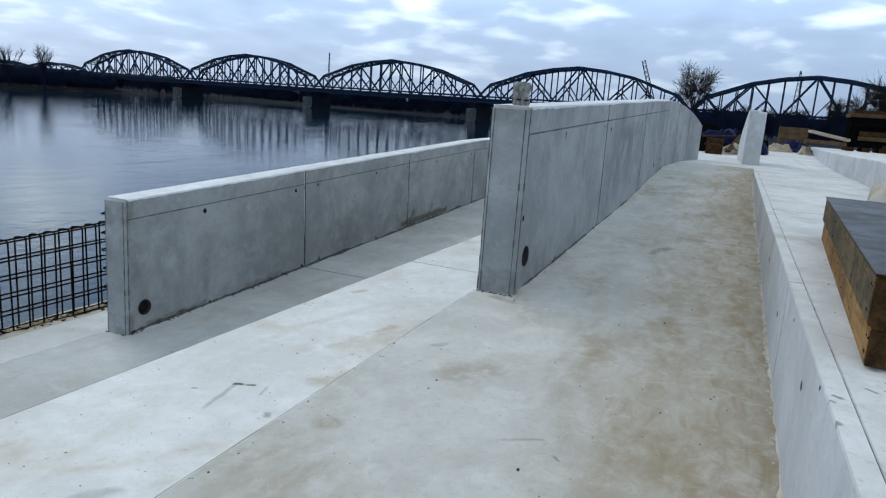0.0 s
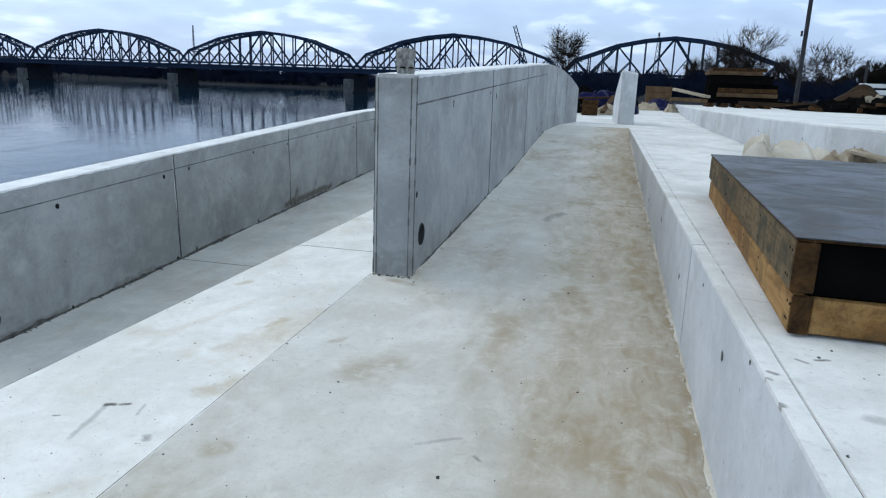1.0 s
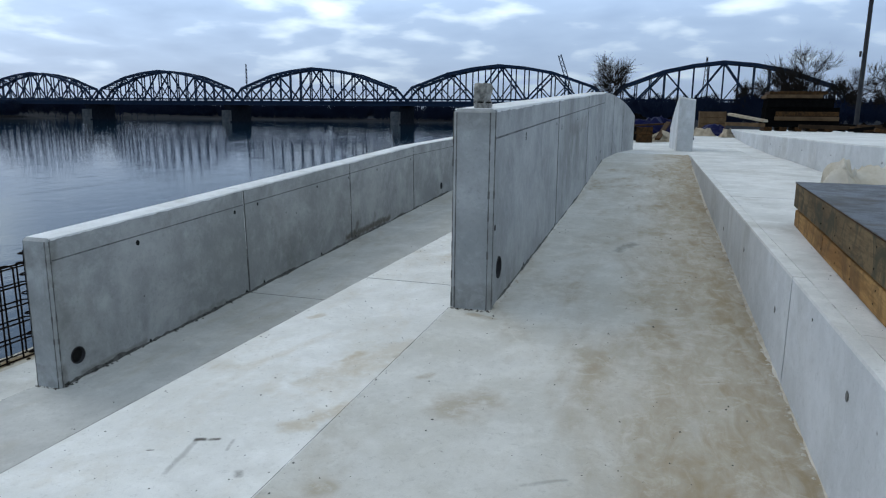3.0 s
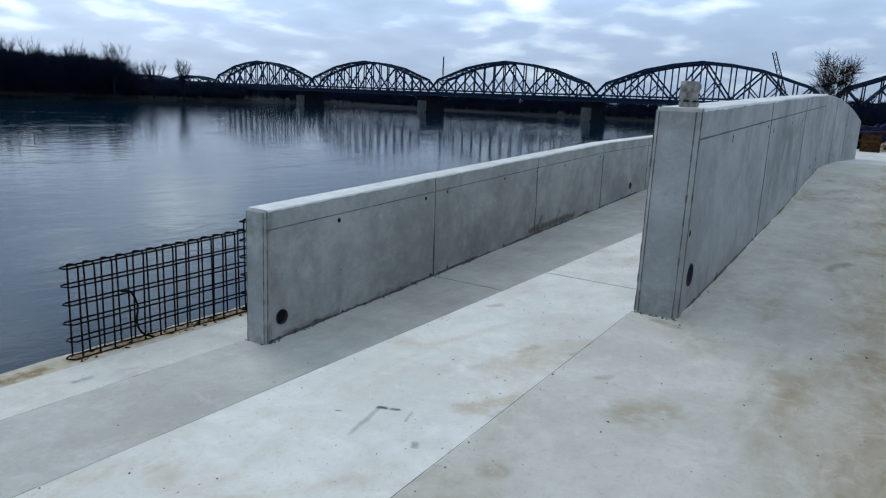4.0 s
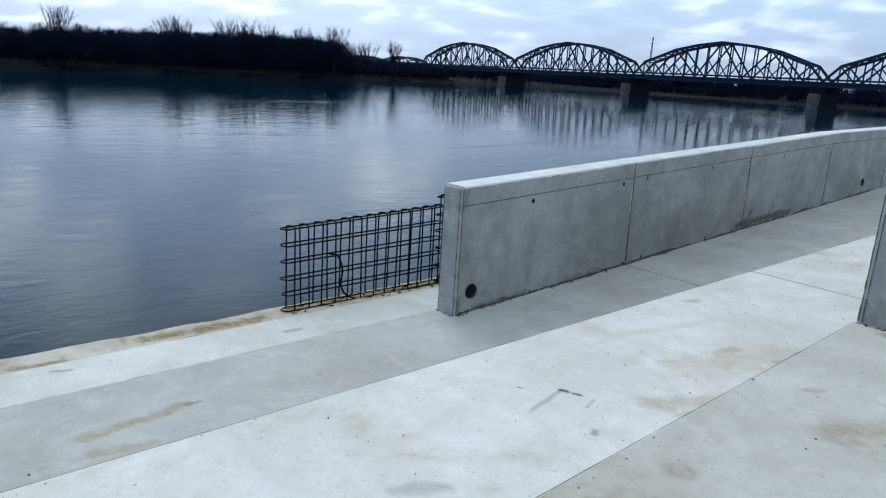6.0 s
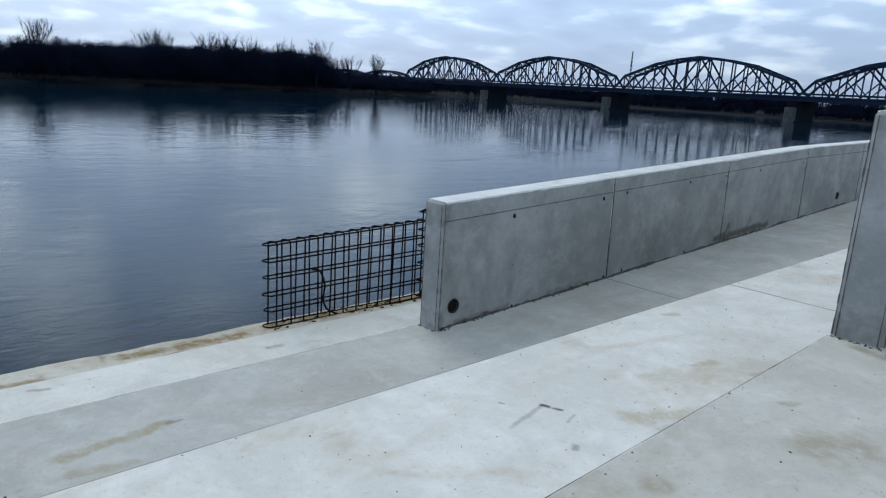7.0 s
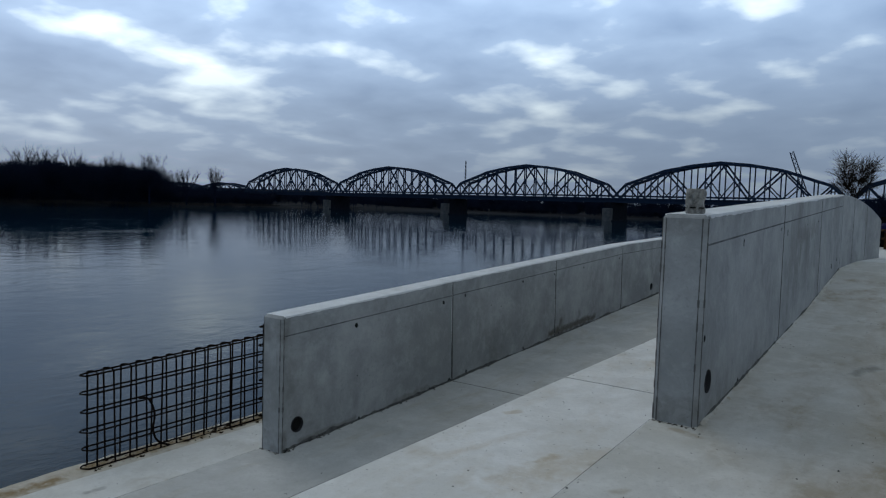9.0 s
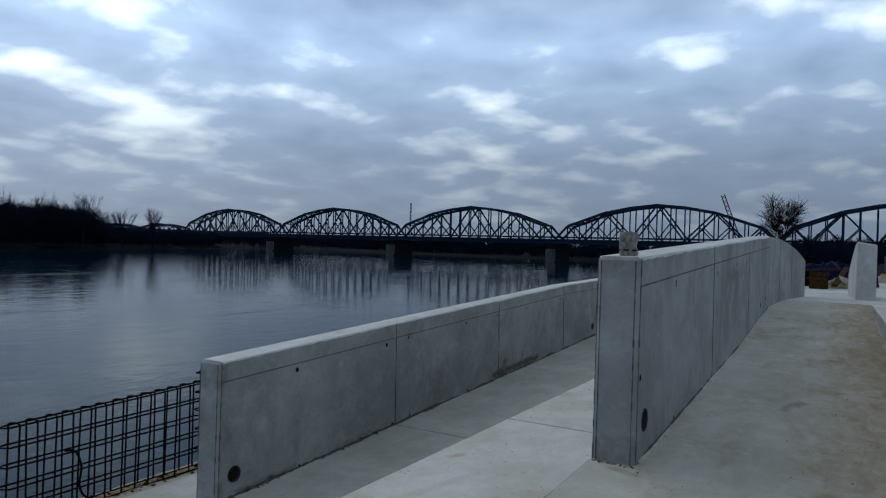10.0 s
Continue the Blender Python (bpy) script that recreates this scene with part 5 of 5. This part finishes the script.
def crate(name, label, az, dist, z, w, h, mat, tilt=0.0):
    holder = thing(name, label, "crate", polar(az, dist, z))
    x, y, _ = polar(az, dist, z)
    slats = 4
    for k in range(slats):
        bm = bmesh.new()
        box(bm, -w / 2, w / 2, -0.02, 0.02, h * k / slats + 0.008, h * (k + 1) / slats - 0.008)
        soften(bm, 0.004)
        bm.transform(Matrix.Translation((x, y, z)) @ Matrix.Rotation(tilt, 4, "Z"))
        wpart("slat", bm, mat, holder)
    for sx in (-1, 1):
        bm = bmesh.new()
        box(bm, sx * w / 2 - 0.03, sx * w / 2 + 0.03, 0.022, w, 0, h)
        soften(bm, 0.006)
        bm.transform(Matrix.Translation((x, y, z)) @ Matrix.Rotation(tilt, 4, "Z"))
        wpart("side_panel", bm, mat, holder)
    bm = bmesh.new()
    box(bm, -w / 2 + 0.032, w / 2 - 0.032, 0.022, w, 0, h - 0.03)
    bm.transform(Matrix.Translation((x, y, z)) @ Matrix.Rotation(tilt, 4, "Z"))
    wpart("inside", bm, M_TIMBER_DARK, holder)
    return holder


crate("timber_crate", "orange-brown timber crate among debris beyond the ramp", -1.62, 19.3, 0.517, 0.36, 0.42, M_TIMBER_DARK)
crate("timber_crate", "large beige plywood crate behind the sheeting", 3.55, 33.0, 0.45, 1.05, 1.05, M_CRATE)
for k, (az, dist, l, h, mat, lab) in enumerate(((-2.3, 21.5, 1.0, 0.6, M_BLACK, "heap of black plastic sheeting beyond the ramp"), (-0.9, 22.5, 1.3, 0.95, M_BLUE, "heap of dark blue sheeting beyond the ramp"),
                                              (-0.2, 20.5, 0.6, 0.35, M_CLOTH, "grey crumpled bag on the landing"), (0.4, 24.5, 1.0, 0.9, M_BLACK, "heap of black sheeting behind the short wall"), (-1.8, 24.5, 1.4, 0.95, M_BLACK, "heap of black sheeting beyond the ramp"))):
    heap("sheeting", lab, "sheeting", *polar(az, dist, 0)[:2], 0.517, l * 1.5, l, h * 0.95, mat, 11.3 + k, mound=True)
for az0, d0, az1, d1, z0, z1 in ((-2.6, 21, 0.0, 22, 0.95, 1.0), (-2.2, 20, -0.6, 23, 0.75, 0.9), (-0.6, 19.8, 0.2, 22.0, 0.6, 1.05)):
    plank("plank", "grey board lying across the debris", polar(az0, d0, z0), polar(az1, d1, z1), 0.14, 0.05, M_TIMBER_DARK, "boards in the debris")
for k, (az, dist, l, h, mat) in enumerate(((15.6, 25.5, 1.1, 0.45, M_BLACK), (17.0, 24.5, 1.0, 0.6, M_BLACK), (18.2, 25.0, 0.7, 0.75, M_CLOTH), (19.4, 24.0, 1.2, 0.65, M_BLACK), (20.6, 23.0, 1.1, 0.7, M_BLACK))):
    heap("sheeting", "grey crumpled sheeting in the site waste" if mat is M_CLOTH else "low heap of dark site waste under black sheeting", "sheeting", *polar(az, dist, 0)[:2], bank_top(dist), l * 1.5, l, h, mat, 31.7 + k, mound=True)
rng = random.Random(5)
for k in range(44):
    az, d = rng.uniform(12.5, 23), rng.uniform(22, 30)
    a = polar(az, d, bank_top(d) + rng.uniform(0.03, 0.22))
    b = (a[0] + rng.uniform(-1.6, 1.6), a[1] + rng.uniform(-0.5, 0.5), a[2] + rng.uniform(-0.02, 0.12))
    plank("plank", "dark board in a low pile of site waste", a, b, rng.uniform(0.1, 0.3), rng.uniform(0.05, 0.14), rng.choice((M_TIMBER_DARK, M_BLACK, M_BLACK, M_EARTH)), "waste boards")

# earth mound
mx, my, _ = polar(17.4, 37, 0)
bm = bmesh.new()
n = 46
g = []
for j in range(n + 1):
    row = []
    for i in range(n + 1):
        u, v = i / n * 2 - 1, j / n * 2 - 1
        r = math.hypot(u, v)
        z = 1.95 * max(0, 1 - r ** 1.15) * (0.8 + 0.35 * noise.noise((u * 1.7, v * 1.7, 4))) + 0.10 * noise.noise((u * 7, v * 7, 2)) * max(0, 1 - r) - 0.02
        row.append(bm.verts.new((mx + u * 2.5, my + v * 2.5, 0.40 + z)))
    g.append(row)
for j in range(n):
    for i in range(n):
        bm.faces.new((g[j][i], g[j][i + 1], g[j + 1][i + 1], g[j + 1][i]))
tagged(part("earth_mound", bm, M_EARTH), "brown heap of loose earth on the building site", "earth heap")

# white flatbed trailer behind the mound
tx, ty, _ = polar(19.6, 41, 0)
trailer = thing("trailer", "white site trailer with a slatted side behind the earth heap", "trailer", (tx, ty, 0.42))
for z0, z1, mat, nm in ((1.75, 1.98, M_WHITE, "side_board"), (2.08, 2.28, M_WHITE, "side_board"), (1.35, 1.70, M_DARK, "chassis")):
    bm = bmesh.new()
    box(bm, tx - 1.9, tx + 2.6, ty, ty + (0.06 if mat is M_WHITE else 2.0), z0 - 0.25, z1 - 0.25)
    soften(bm, 0.015)
    wpart(nm, bm, mat, trailer)
for sx in (-1.6, -0.4, 1.0, 2.3):
    bm = bmesh.new()
    box(bm, tx + sx - 0.05, tx + sx + 0.05, ty + 0.062, ty + 0.14, 1.1, 2.05)
    wpart("stake", bm, M_WHITE, trailer)
for sx in (-1.0, 1.6):
    bm = bmesh.new()
    tube(bm, (tx + sx, ty + 0.1, 0.79), (tx + sx, ty + 0.4, 0.79), 0.37, sides=20)
    wheel = wpart("wheel", bm, M_DARK, trailer)
    bm = bmesh.new()
    tube(bm, (tx + sx, ty + 0.06, 0.79), (tx + sx, ty + 0.099, 0.79), 0.2, sides=16)
    hub = part("rim", bm, M_WHITE, wheel)
    hub.matrix_parent_inverse = Matrix.Identity(4)

# poles
px, py, _ = polar(13.2, 46, 0)
pole = thing("utility_pole", "tall grey utility pole beside the building site", "pole", (px, py, 0.42))
bm = bmesh.new()
tube(bm, (px, py, 0.3), (px, py, 12.5), 0.135, 0.10, 12)
wpart("shaft", bm, M_POLE, pole)
bm = bmesh.new()
box(bm, px - 0.26, px - 0.18, py - 0.1, py + 0.1, 4.7, 5.0)
wpart("fitting", bm, M_POLE, pole)
px, py, _ = polar(17.33, 48, 0)
bm = bmesh.new()
tube(bm, (px, py, 0.3), (px, py, 3.5), 0.09, 0.075, 10)
tagged(part("fence_post", bm, M_POLE), "short grey post behind the earth heap", "post")


# ---- trees ----
def grow_tree(seed, height, spread, levels, kids, bare=0.28, upright=0.55):
    """Branch pieces of a bare winter tree: starts, ends, radii and order, standing at the origin."""
    rnd = random.Random(seed)
    out = []

    def grow(p, way, length, radius, level):
        bends = 3 if level < 3 else 2
        for k in range(bends):
            way = (way + Vector((rnd.gauss(0, 0.11), rnd.gauss(0, 0.11), rnd.gauss(0.05 * upright, 0.07)))).normalized()
            q = p + way * (length / bends)
            r2 = radius * (1 - 0.30 / bends)
            out.append((p, q, radius, r2, level))
            if 0 < level < levels and k < bends - 1 and rnd.random() < 0.26 * kids:
                side = Matrix.Rotation(rnd.random() * math.tau, 3, way) @ way.orthogonal().normalized()
                tilt = rnd.uniform(0.5, 0.9) * spread
                grow(q, (way * math.cos(tilt) + side * math.sin(tilt)).normalized(), length * rnd.uniform(0.45, 0.7), r2 * 0.55, level + 1)
            p, radius = q, r2
        if level < levels:
            turn = rnd.random() * math.tau
            n = 2 if rnd.random() > 0.28 * kids - 0.3 else 3
            if level == 0:
                n = 3
            for c in range(n):
                side = Matrix.Rotation(turn + c * math.tau / n + rnd.uniform(-0.4, 0.4), 3, way) @ way.orthogonal().normalized()
                tilt = rnd.uniform(0.35, 0.75) * spread * (0.85 if level else 1.0)
                grow(p, (way * math.cos(tilt) + side * math.sin(tilt) + Vector((0, 0, 0.12 * upright))).normalized(), length * rnd.uniform(0.68, 0.92), radius * rnd.uniform(0.62, 0.78), level + 1)

    grow(Vector((0, 0, -0.3)), Vector((rnd.gauss(0, 0.05), rnd.gauss(0, 0.05), 1)), height * bare, height * 0.020, 0)
    top = max(q.z for _, q, _, _, _ in out)
    f = height / top
    return [(p * f, q * f, r0, r1, lv) for p, q, r0, r1, lv in out]


def fan_tree(seed, height, spread):
    """A poplar-like winter tree: many slim stems rise in a fan from a short trunk and carry upright twigs."""
    rnd = random.Random(seed)
    fork = height * rnd.uniform(0.26, 0.36)
    out = [(Vector((0, 0, -0.3)), Vector((0, 0, fork)), height * 0.022, height * 0.015, 0)]
    for k in range(18):
        turn = rnd.random() * math.tau
        lean = (0.06 + 0.5 * math.sqrt(rnd.random())) * spread
        p, r = Vector((0, 0, fork * rnd.uniform(0.6, 1.0))), height * 0.007
        way = Vector((math.cos(turn) * math.sin(lean), math.sin(turn) * math.sin(lean), math.cos(lean)))
        reach = (height - p.z) * rnd.uniform(0.72, 1.0) / max(0.5, math.cos(lean)) * (1 - 0.25 * lean)
        for q in range(5):
            way = (way + Vector((rnd.gauss(0, 0.07), rnd.gauss(0, 0.07), 0.03))).normalized()
            e = p + way * reach / 5
            out.append((p, e, r, r * 0.72, 2))
            if q:
                for _ in range(5):
                    side = (way + Vector((rnd.gauss(0, 0.42), rnd.gauss(0, 0.42), 0.15))).normalized()
                    s = p.lerp(e, rnd.random())
                    out.append((s, s + side * height * rnd.uniform(0.06, 0.14), r * 0.45, r * 0.25, 4))
            p, r = e, r * 0.72
    f = height / max(q.z for _, q, _, _, _ in out)
    return [(p * f, q * f, r0, r1, lv) for p, q, r0, r1, lv in out]


def pieces_mesh(name, pieces, material, sides=3, least=0.0):
    """One mesh of tapered tubes, quickly."""
    a, b = np.array([p[0] for p in pieces]), np.array([p[1] for p in pieces])
    return tubes_mesh(name, a, b, np.array([p[2] for p in pieces]), np.array([p[3] for p in pieces]), material, sides, least)


def tubes_mesh(name, a, b, r0, r1, material, sides=3, least=0.0):
    r0, r1 = np.maximum(r0, least)[:, None], np.maximum(r1, least * 0.7)[:, None]
    d = b - a
    d /= np.maximum(1e-6, np.linalg.norm(d, axis=1))[:, None]
    ref = np.where(np.abs(d[:, 2:3]) > 0.9, np.array([[1.0, 0, 0]]), np.array([[0, 0, 1.0]]))
    u = np.cross(d, ref)
    u /= np.linalg.norm(u, axis=1)[:, None]
    v = np.cross(d, u)
    verts = np.empty((len(a), 2 * sides, 3))
    for k in range(sides):
        c, s = math.cos(k * math.tau / sides), math.sin(k * math.tau / sides)
        verts[:, k] = a + r0 * (c * u + s * v)
        verts[:, sides + k] = b + r1 * (c * u + s * v)
    base = (np.arange(len(a)) * 2 * sides)[:, None]
    faces = np.concatenate([base + np.array([[k, (k + 1) % sides, sides + (k + 1) % sides, sides + k]]) for k in range(sides)], axis=0)
    me = bpy.data.meshes.new(name)
    me.vertices.add(verts.size // 3)
    me.vertices.foreach_set("co", verts.ravel())
    me.loops.add(faces.size)
    me.loops.foreach_set("vertex_index", faces.ravel().astype(np.int32))
    me.polygons.add(len(faces))
    me.polygons.foreach_set("loop_start", np.arange(0, faces.size, 4, dtype=np.int32))
    me.update(calc_edges=True)
    me.materials.append(material)
    return me


def tree(az, dist, height, seed, label, spread=0.95, levels=5, kids=3.2, z=0.5, least=0.035, bare=0.28, name="bare_tree", material=None, twigs=3, fan=False):
    x, y, _ = polar(az, dist, z)
    holder = thing(name, label, "tree", (x, y, z))
    pieces = fan_tree(seed, height, spread) if fan else grow_tree(seed, height, spread, levels, kids, bare)
    trunk = new("trunk", pieces_mesh("trunk", [p for p in pieces if p[4] < 2], material or M_BARK, 7))
    limbs = [p for p in pieces if p[4] >= 2]
    a, b = np.array([p[0] for p in limbs]), np.array([p[1] for p in limbs])
    r0, r1, level = (np.array([p[k] for p in limbs]) for k in (2, 3, 4))
    # fine twigs at the ends of the branches
    gen = np.random.default_rng(seed)
    tips = np.repeat(np.nonzero(level >= 4)[0], twigs)
    way = b[tips] - a[tips]
    way /= np.maximum(1e-6, np.linalg.norm(way, axis=1))[:, None]
    way = way + gen.normal(0, 0.35, way.shape) + (0, 0, 0.18)
    start = a[tips] + (b[tips] - a[tips]) * gen.random((len(tips), 1))
    end = start + way * height * 0.07 * gen.uniform(0.4, 1.3, (len(tips), 1))
    thin = np.full(len(tips), least * 0.45)
    floor_r = least * np.where(level >= 4, 0.65, 1.0)
    crown = new("crown", tubes_mesh("crown", np.concatenate([a, start]), np.concatenate([b, end]), np.concatenate([np.maximum(r0, floor_r), thin]), np.concatenate([np.maximum(r1, floor_r * 0.8), thin * 0.6]), material or M_BARK))
    for ob in (trunk, crown):
        ob.parent = holder
    return holder


tree(-4.1, 150, 13.6, 21, "bare rounded willow tree on the river bank", 1.15, 5, 3.0, bare=0.20, least=0.040)
tree(10.1, 170, 15.8, 33, "tall bare tree behind the bridge end", 0.85, 5, 3.0, bare=0.22, least=0.038)
tree(8.2, 200, 13.5, 34, "bare tree with a fine crown behind the bridge end", 0.8, 5, 3.0, bare=0.22, least=0.042)
tree(6.2, 230, 12.0, 38, "bare tree with a fine crown behind the bridge end", 0.8, 5, 3.0, bare=0.22, least=0.042)
tree(11.9, 160, 10.5, 35, "bare tree beside the utility pole", 0.9, 5, 3.0, bare=0.22, least=0.04)
tree(15.2, 120, 9.4, 36, "bare tree with a forked trunk behind the earth heap", 1.15, 5, 3.0, bare=0.22, least=0.028)
tree(18.9, 130, 7.5, 37, "bare tree at the edge of the building site", 1.0, 5, 3.0, least=0.032)
tree(21.5, 130, 9.0, 39, "bare tree at the edge of the building site", 1.0, 5, 3.0, least=0.032)
tree(17.6, 110, 5.6, 61, "dark dense evergreen bush behind the earth heap", 0.6, 6, 3.2, bare=0.1, least=0.075)
tree(1.2, 260, 9.5, 40, "low bare tree under the bridge arch", 1.0, 5, 3.0, least=0.03)
tree(3.6, 280, 10.0, 41, "low bare tree under the bridge arch", 1.0, 5, 3.0, least=0.03)
for az, dist, high, seed, wide in ((-58.3, 430, 29.5, 51, 0.62), (-55.6, 440, 20.5, 52, 1.1), (-53.5, 465, 25.0, 53, 0.6), (-78.2, 310, 21.5, 54, 0.95), (-60.9, 430, 28.0, 55, 0.6), (-65.2, 395, 27.0, 56, 0.6), (-63.4, 405, 27.5, 57, 0.62), (-69.8, 370, 25.0, 58, 0.6), (-70.8, 370, 24.5, 59, 0.6), (-66.6, 390, 26.5, 60, 0.6)):
    tree(az, dist, high, seed, "bare tree standing above the far woods", wide, 6, 2.6, z=-2.9, least=0.08, material=M_WOODS_HAZE, twigs=2, fan=True)


# ---- woods on the far bank ----
def woods(name, label, places, seed, twigs, material, least):
    """Many bare trees joined into one mesh, from a few grown kinds."""
    rnd = random.Random(seed)
    kinds = [grow_tree(seed * 10 + k, 1.0, rnd.uniform(0.6, 0.85), 5, 2.2, 0.34) for k in range(6)]
    packed = []
    for k in kinds:
        packed.append((np.array([p[0] for p in k]), np.array([p[1] for p in k]), np.array([[p[2], p[3]] for p in k])))
    gen = np.random.default_rng(seed)
    A, B, Rr = [], [], []
    for x, y, z, h in places:
        a, b, r = packed[rnd.randrange(6)]
        t = rnd.random() * math.tau
        c, s = math.cos(t) * h, math.sin(t) * h
        wide = rnd.uniform(0.75, 1.1)
        rot = np.array([[c * wide, -s * wide, 0], [s * wide, c * wide, 0], [0, 0, h]])
        A.append(a @ rot.T + (x, y, z)); B.append(b @ rot.T + (x, y, z)); Rr.append(r * h)
        # fine twigs fill the crown
        n = twigs
        ang, rad = gen.random(n) * math.tau, np.sqrt(gen.random(n)) * 0.24 * h * wide
        zz = gen.random(n) ** 0.7 * 0.88 + 0.08
        rad *= np.sin(np.clip(zz, 0.1, 0.97) * 2.7) * 0.9 + 0.25
        p = np.stack([x + rad * np.cos(ang), y + rad * np.sin(ang), z + zz * h], axis=1)
        q = p + np.stack([gen.normal(0, 0.03, n) * h, gen.normal(0, 0.03, n) * h, gen.uniform(0.03, 0.11, n) * h], axis=1)
        A.append(p); B.append(q); Rr.append(np.full((n, 2), 0.0032 * h))
    A, B, Rr = np.concatenate(A), np.concatenate(B), np.concatenate(Rr)
    me = tubes_mesh(name, A, B, Rr[:, 0], Rr[:, 1], material, 3, least)
    return tagged(new(name, me), label, "woods", kind="stuff")


rng = random.Random(8)
places = []
for _ in range(900):
    y = rng.uniform(-260, 420) if rng.random() < 0.4 else rng.uniform(10, 262)
    back = rng.random() ** 1.4 * 60
    h = float(np.interp(y, (-300, 35, 210, 262, 300, 420), (12.0, 12.0, 22.0, 21.0, 13.0, 11.0))) + rng.gauss(-1.0, 1.1)
    places.append((shore_far(y) - 15 - back, y, -2.9, h))
woods("far_woods", "dense dark bare woods along the far river bank", places, 3, 150, M_WOODS_HAZE, 0.06)
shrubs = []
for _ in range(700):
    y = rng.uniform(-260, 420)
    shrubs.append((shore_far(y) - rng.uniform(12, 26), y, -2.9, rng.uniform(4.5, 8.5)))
woods("far_scrub", "dark bare scrub at the foot of the far woods", shrubs, 5, 60, M_WOODS_HAZE, 0.07)
# reeds and dry grass on the far shore
blades = []
for _ in range(6000):
    y = rng.uniform(-150, 420)
    x = shore_far(y) - rng.uniform(3.5, 11)
    p = Vector((x, y, -4.2 + 0.12 * (shore_far(y) - x)))
    blades.append((p, p + Vector((rng.gauss(0, 0.3), rng.gauss(0, 0.3), rng.uniform(0.7, 1.9))), 0.10, 0.02, 0))
tagged(new("dry_reeds", pieces_mesh("dry_reeds", blades, M_REED, 3)), "band of pale dry reeds on the far shore", "reeds", kind="stuff")
# woods behind the bridge, both banks
places = []
for _ in range(620):
    x = rng.uniform(-620, 260)
    places.append((x, 628 + rng.random() * 50 - 0.05 * x, -2.6, rng.uniform(12, 18)))
for _ in range(520):
    x = rng.uniform(-640, 200)
    places.append((x, 612 + rng.random() * 14 - 0.05 * x, -3.2, rng.uniform(5, 9)))
for _ in range(120):
    places.append((rng.uniform(-650, -480), rng.uniform(400, 640), -2.6, rng.uniform(11, 15)))
woods("woods_behind_bridge", "dark blurred woods on the shore behind the bridge", places, 6, 70, M_WOODS_HAZE, 0.13)
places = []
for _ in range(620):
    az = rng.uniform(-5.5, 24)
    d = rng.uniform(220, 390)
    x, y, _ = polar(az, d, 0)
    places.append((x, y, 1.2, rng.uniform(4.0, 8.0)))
woods("bank_scrub", "dark scrub and low trees by the bridge end", places, 7, 60, M_WOODS_HAZE, 0.07)
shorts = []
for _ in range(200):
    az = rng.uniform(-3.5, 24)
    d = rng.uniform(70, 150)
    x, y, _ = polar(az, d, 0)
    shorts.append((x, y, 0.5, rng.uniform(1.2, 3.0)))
woods("site_scrub", "low dark scrub behind the building site", shorts, 9, 90, M_WOODS_HAZE, 0.02)


# ---- masts and crane ----
def lattice(name, label, category, base, top, wide0, wide1, bays_n, thick, material):
    holder = thing(name, label, category, base)
    mesh = unit_box("lattice_bar", material)
    base, top = Vector(base), Vector(top)
    axis = (top - base).normalized()
    u = axis.cross(Vector((0, 1, 0))).normalized()
    v = axis.cross(u)
    ring = lambda t: [base.lerp(top, t) + (u * sx + v * sy) * (wide0 + (wide1 - wide0) * t) / 2 for sx, sy in ((-1, -1), (1, -1), (1, 1), (-1, 1))]
    for k in range(bays_n):
        r0, r1 = ring(k / bays_n), ring((k + 1) / bays_n)
        for q in range(4):
            member("leg", mesh, r0[q], r1[q], thick, thick, holder)
            member("brace", mesh, r0[q], r1[(q + 1) % 4], thick * 0.7, thick * 0.7, holder)
    return holder


lattice("crane_boom", "dark lattice crane boom rising behind the bridge", "crane", (-50.5, 432, 6), (-62.0, 432, 38.6), 2.4, 1.8, 12, 0.32, M_STEEL)
lattice("radio_mast", "thin lattice mast behind the bridge", "mast", (-288.6, 441, -2.5), (-288.6, 441, 36.5), 1.5, 0.5, 14, 0.16, M_STEEL)
lattice("power_pylon", "pale lattice power pylon behind the bridge", "pylon", (31.5, 600, 0), (31.5, 600, 50), 6.0, 0.8, 12, 0.35, M_POLE)
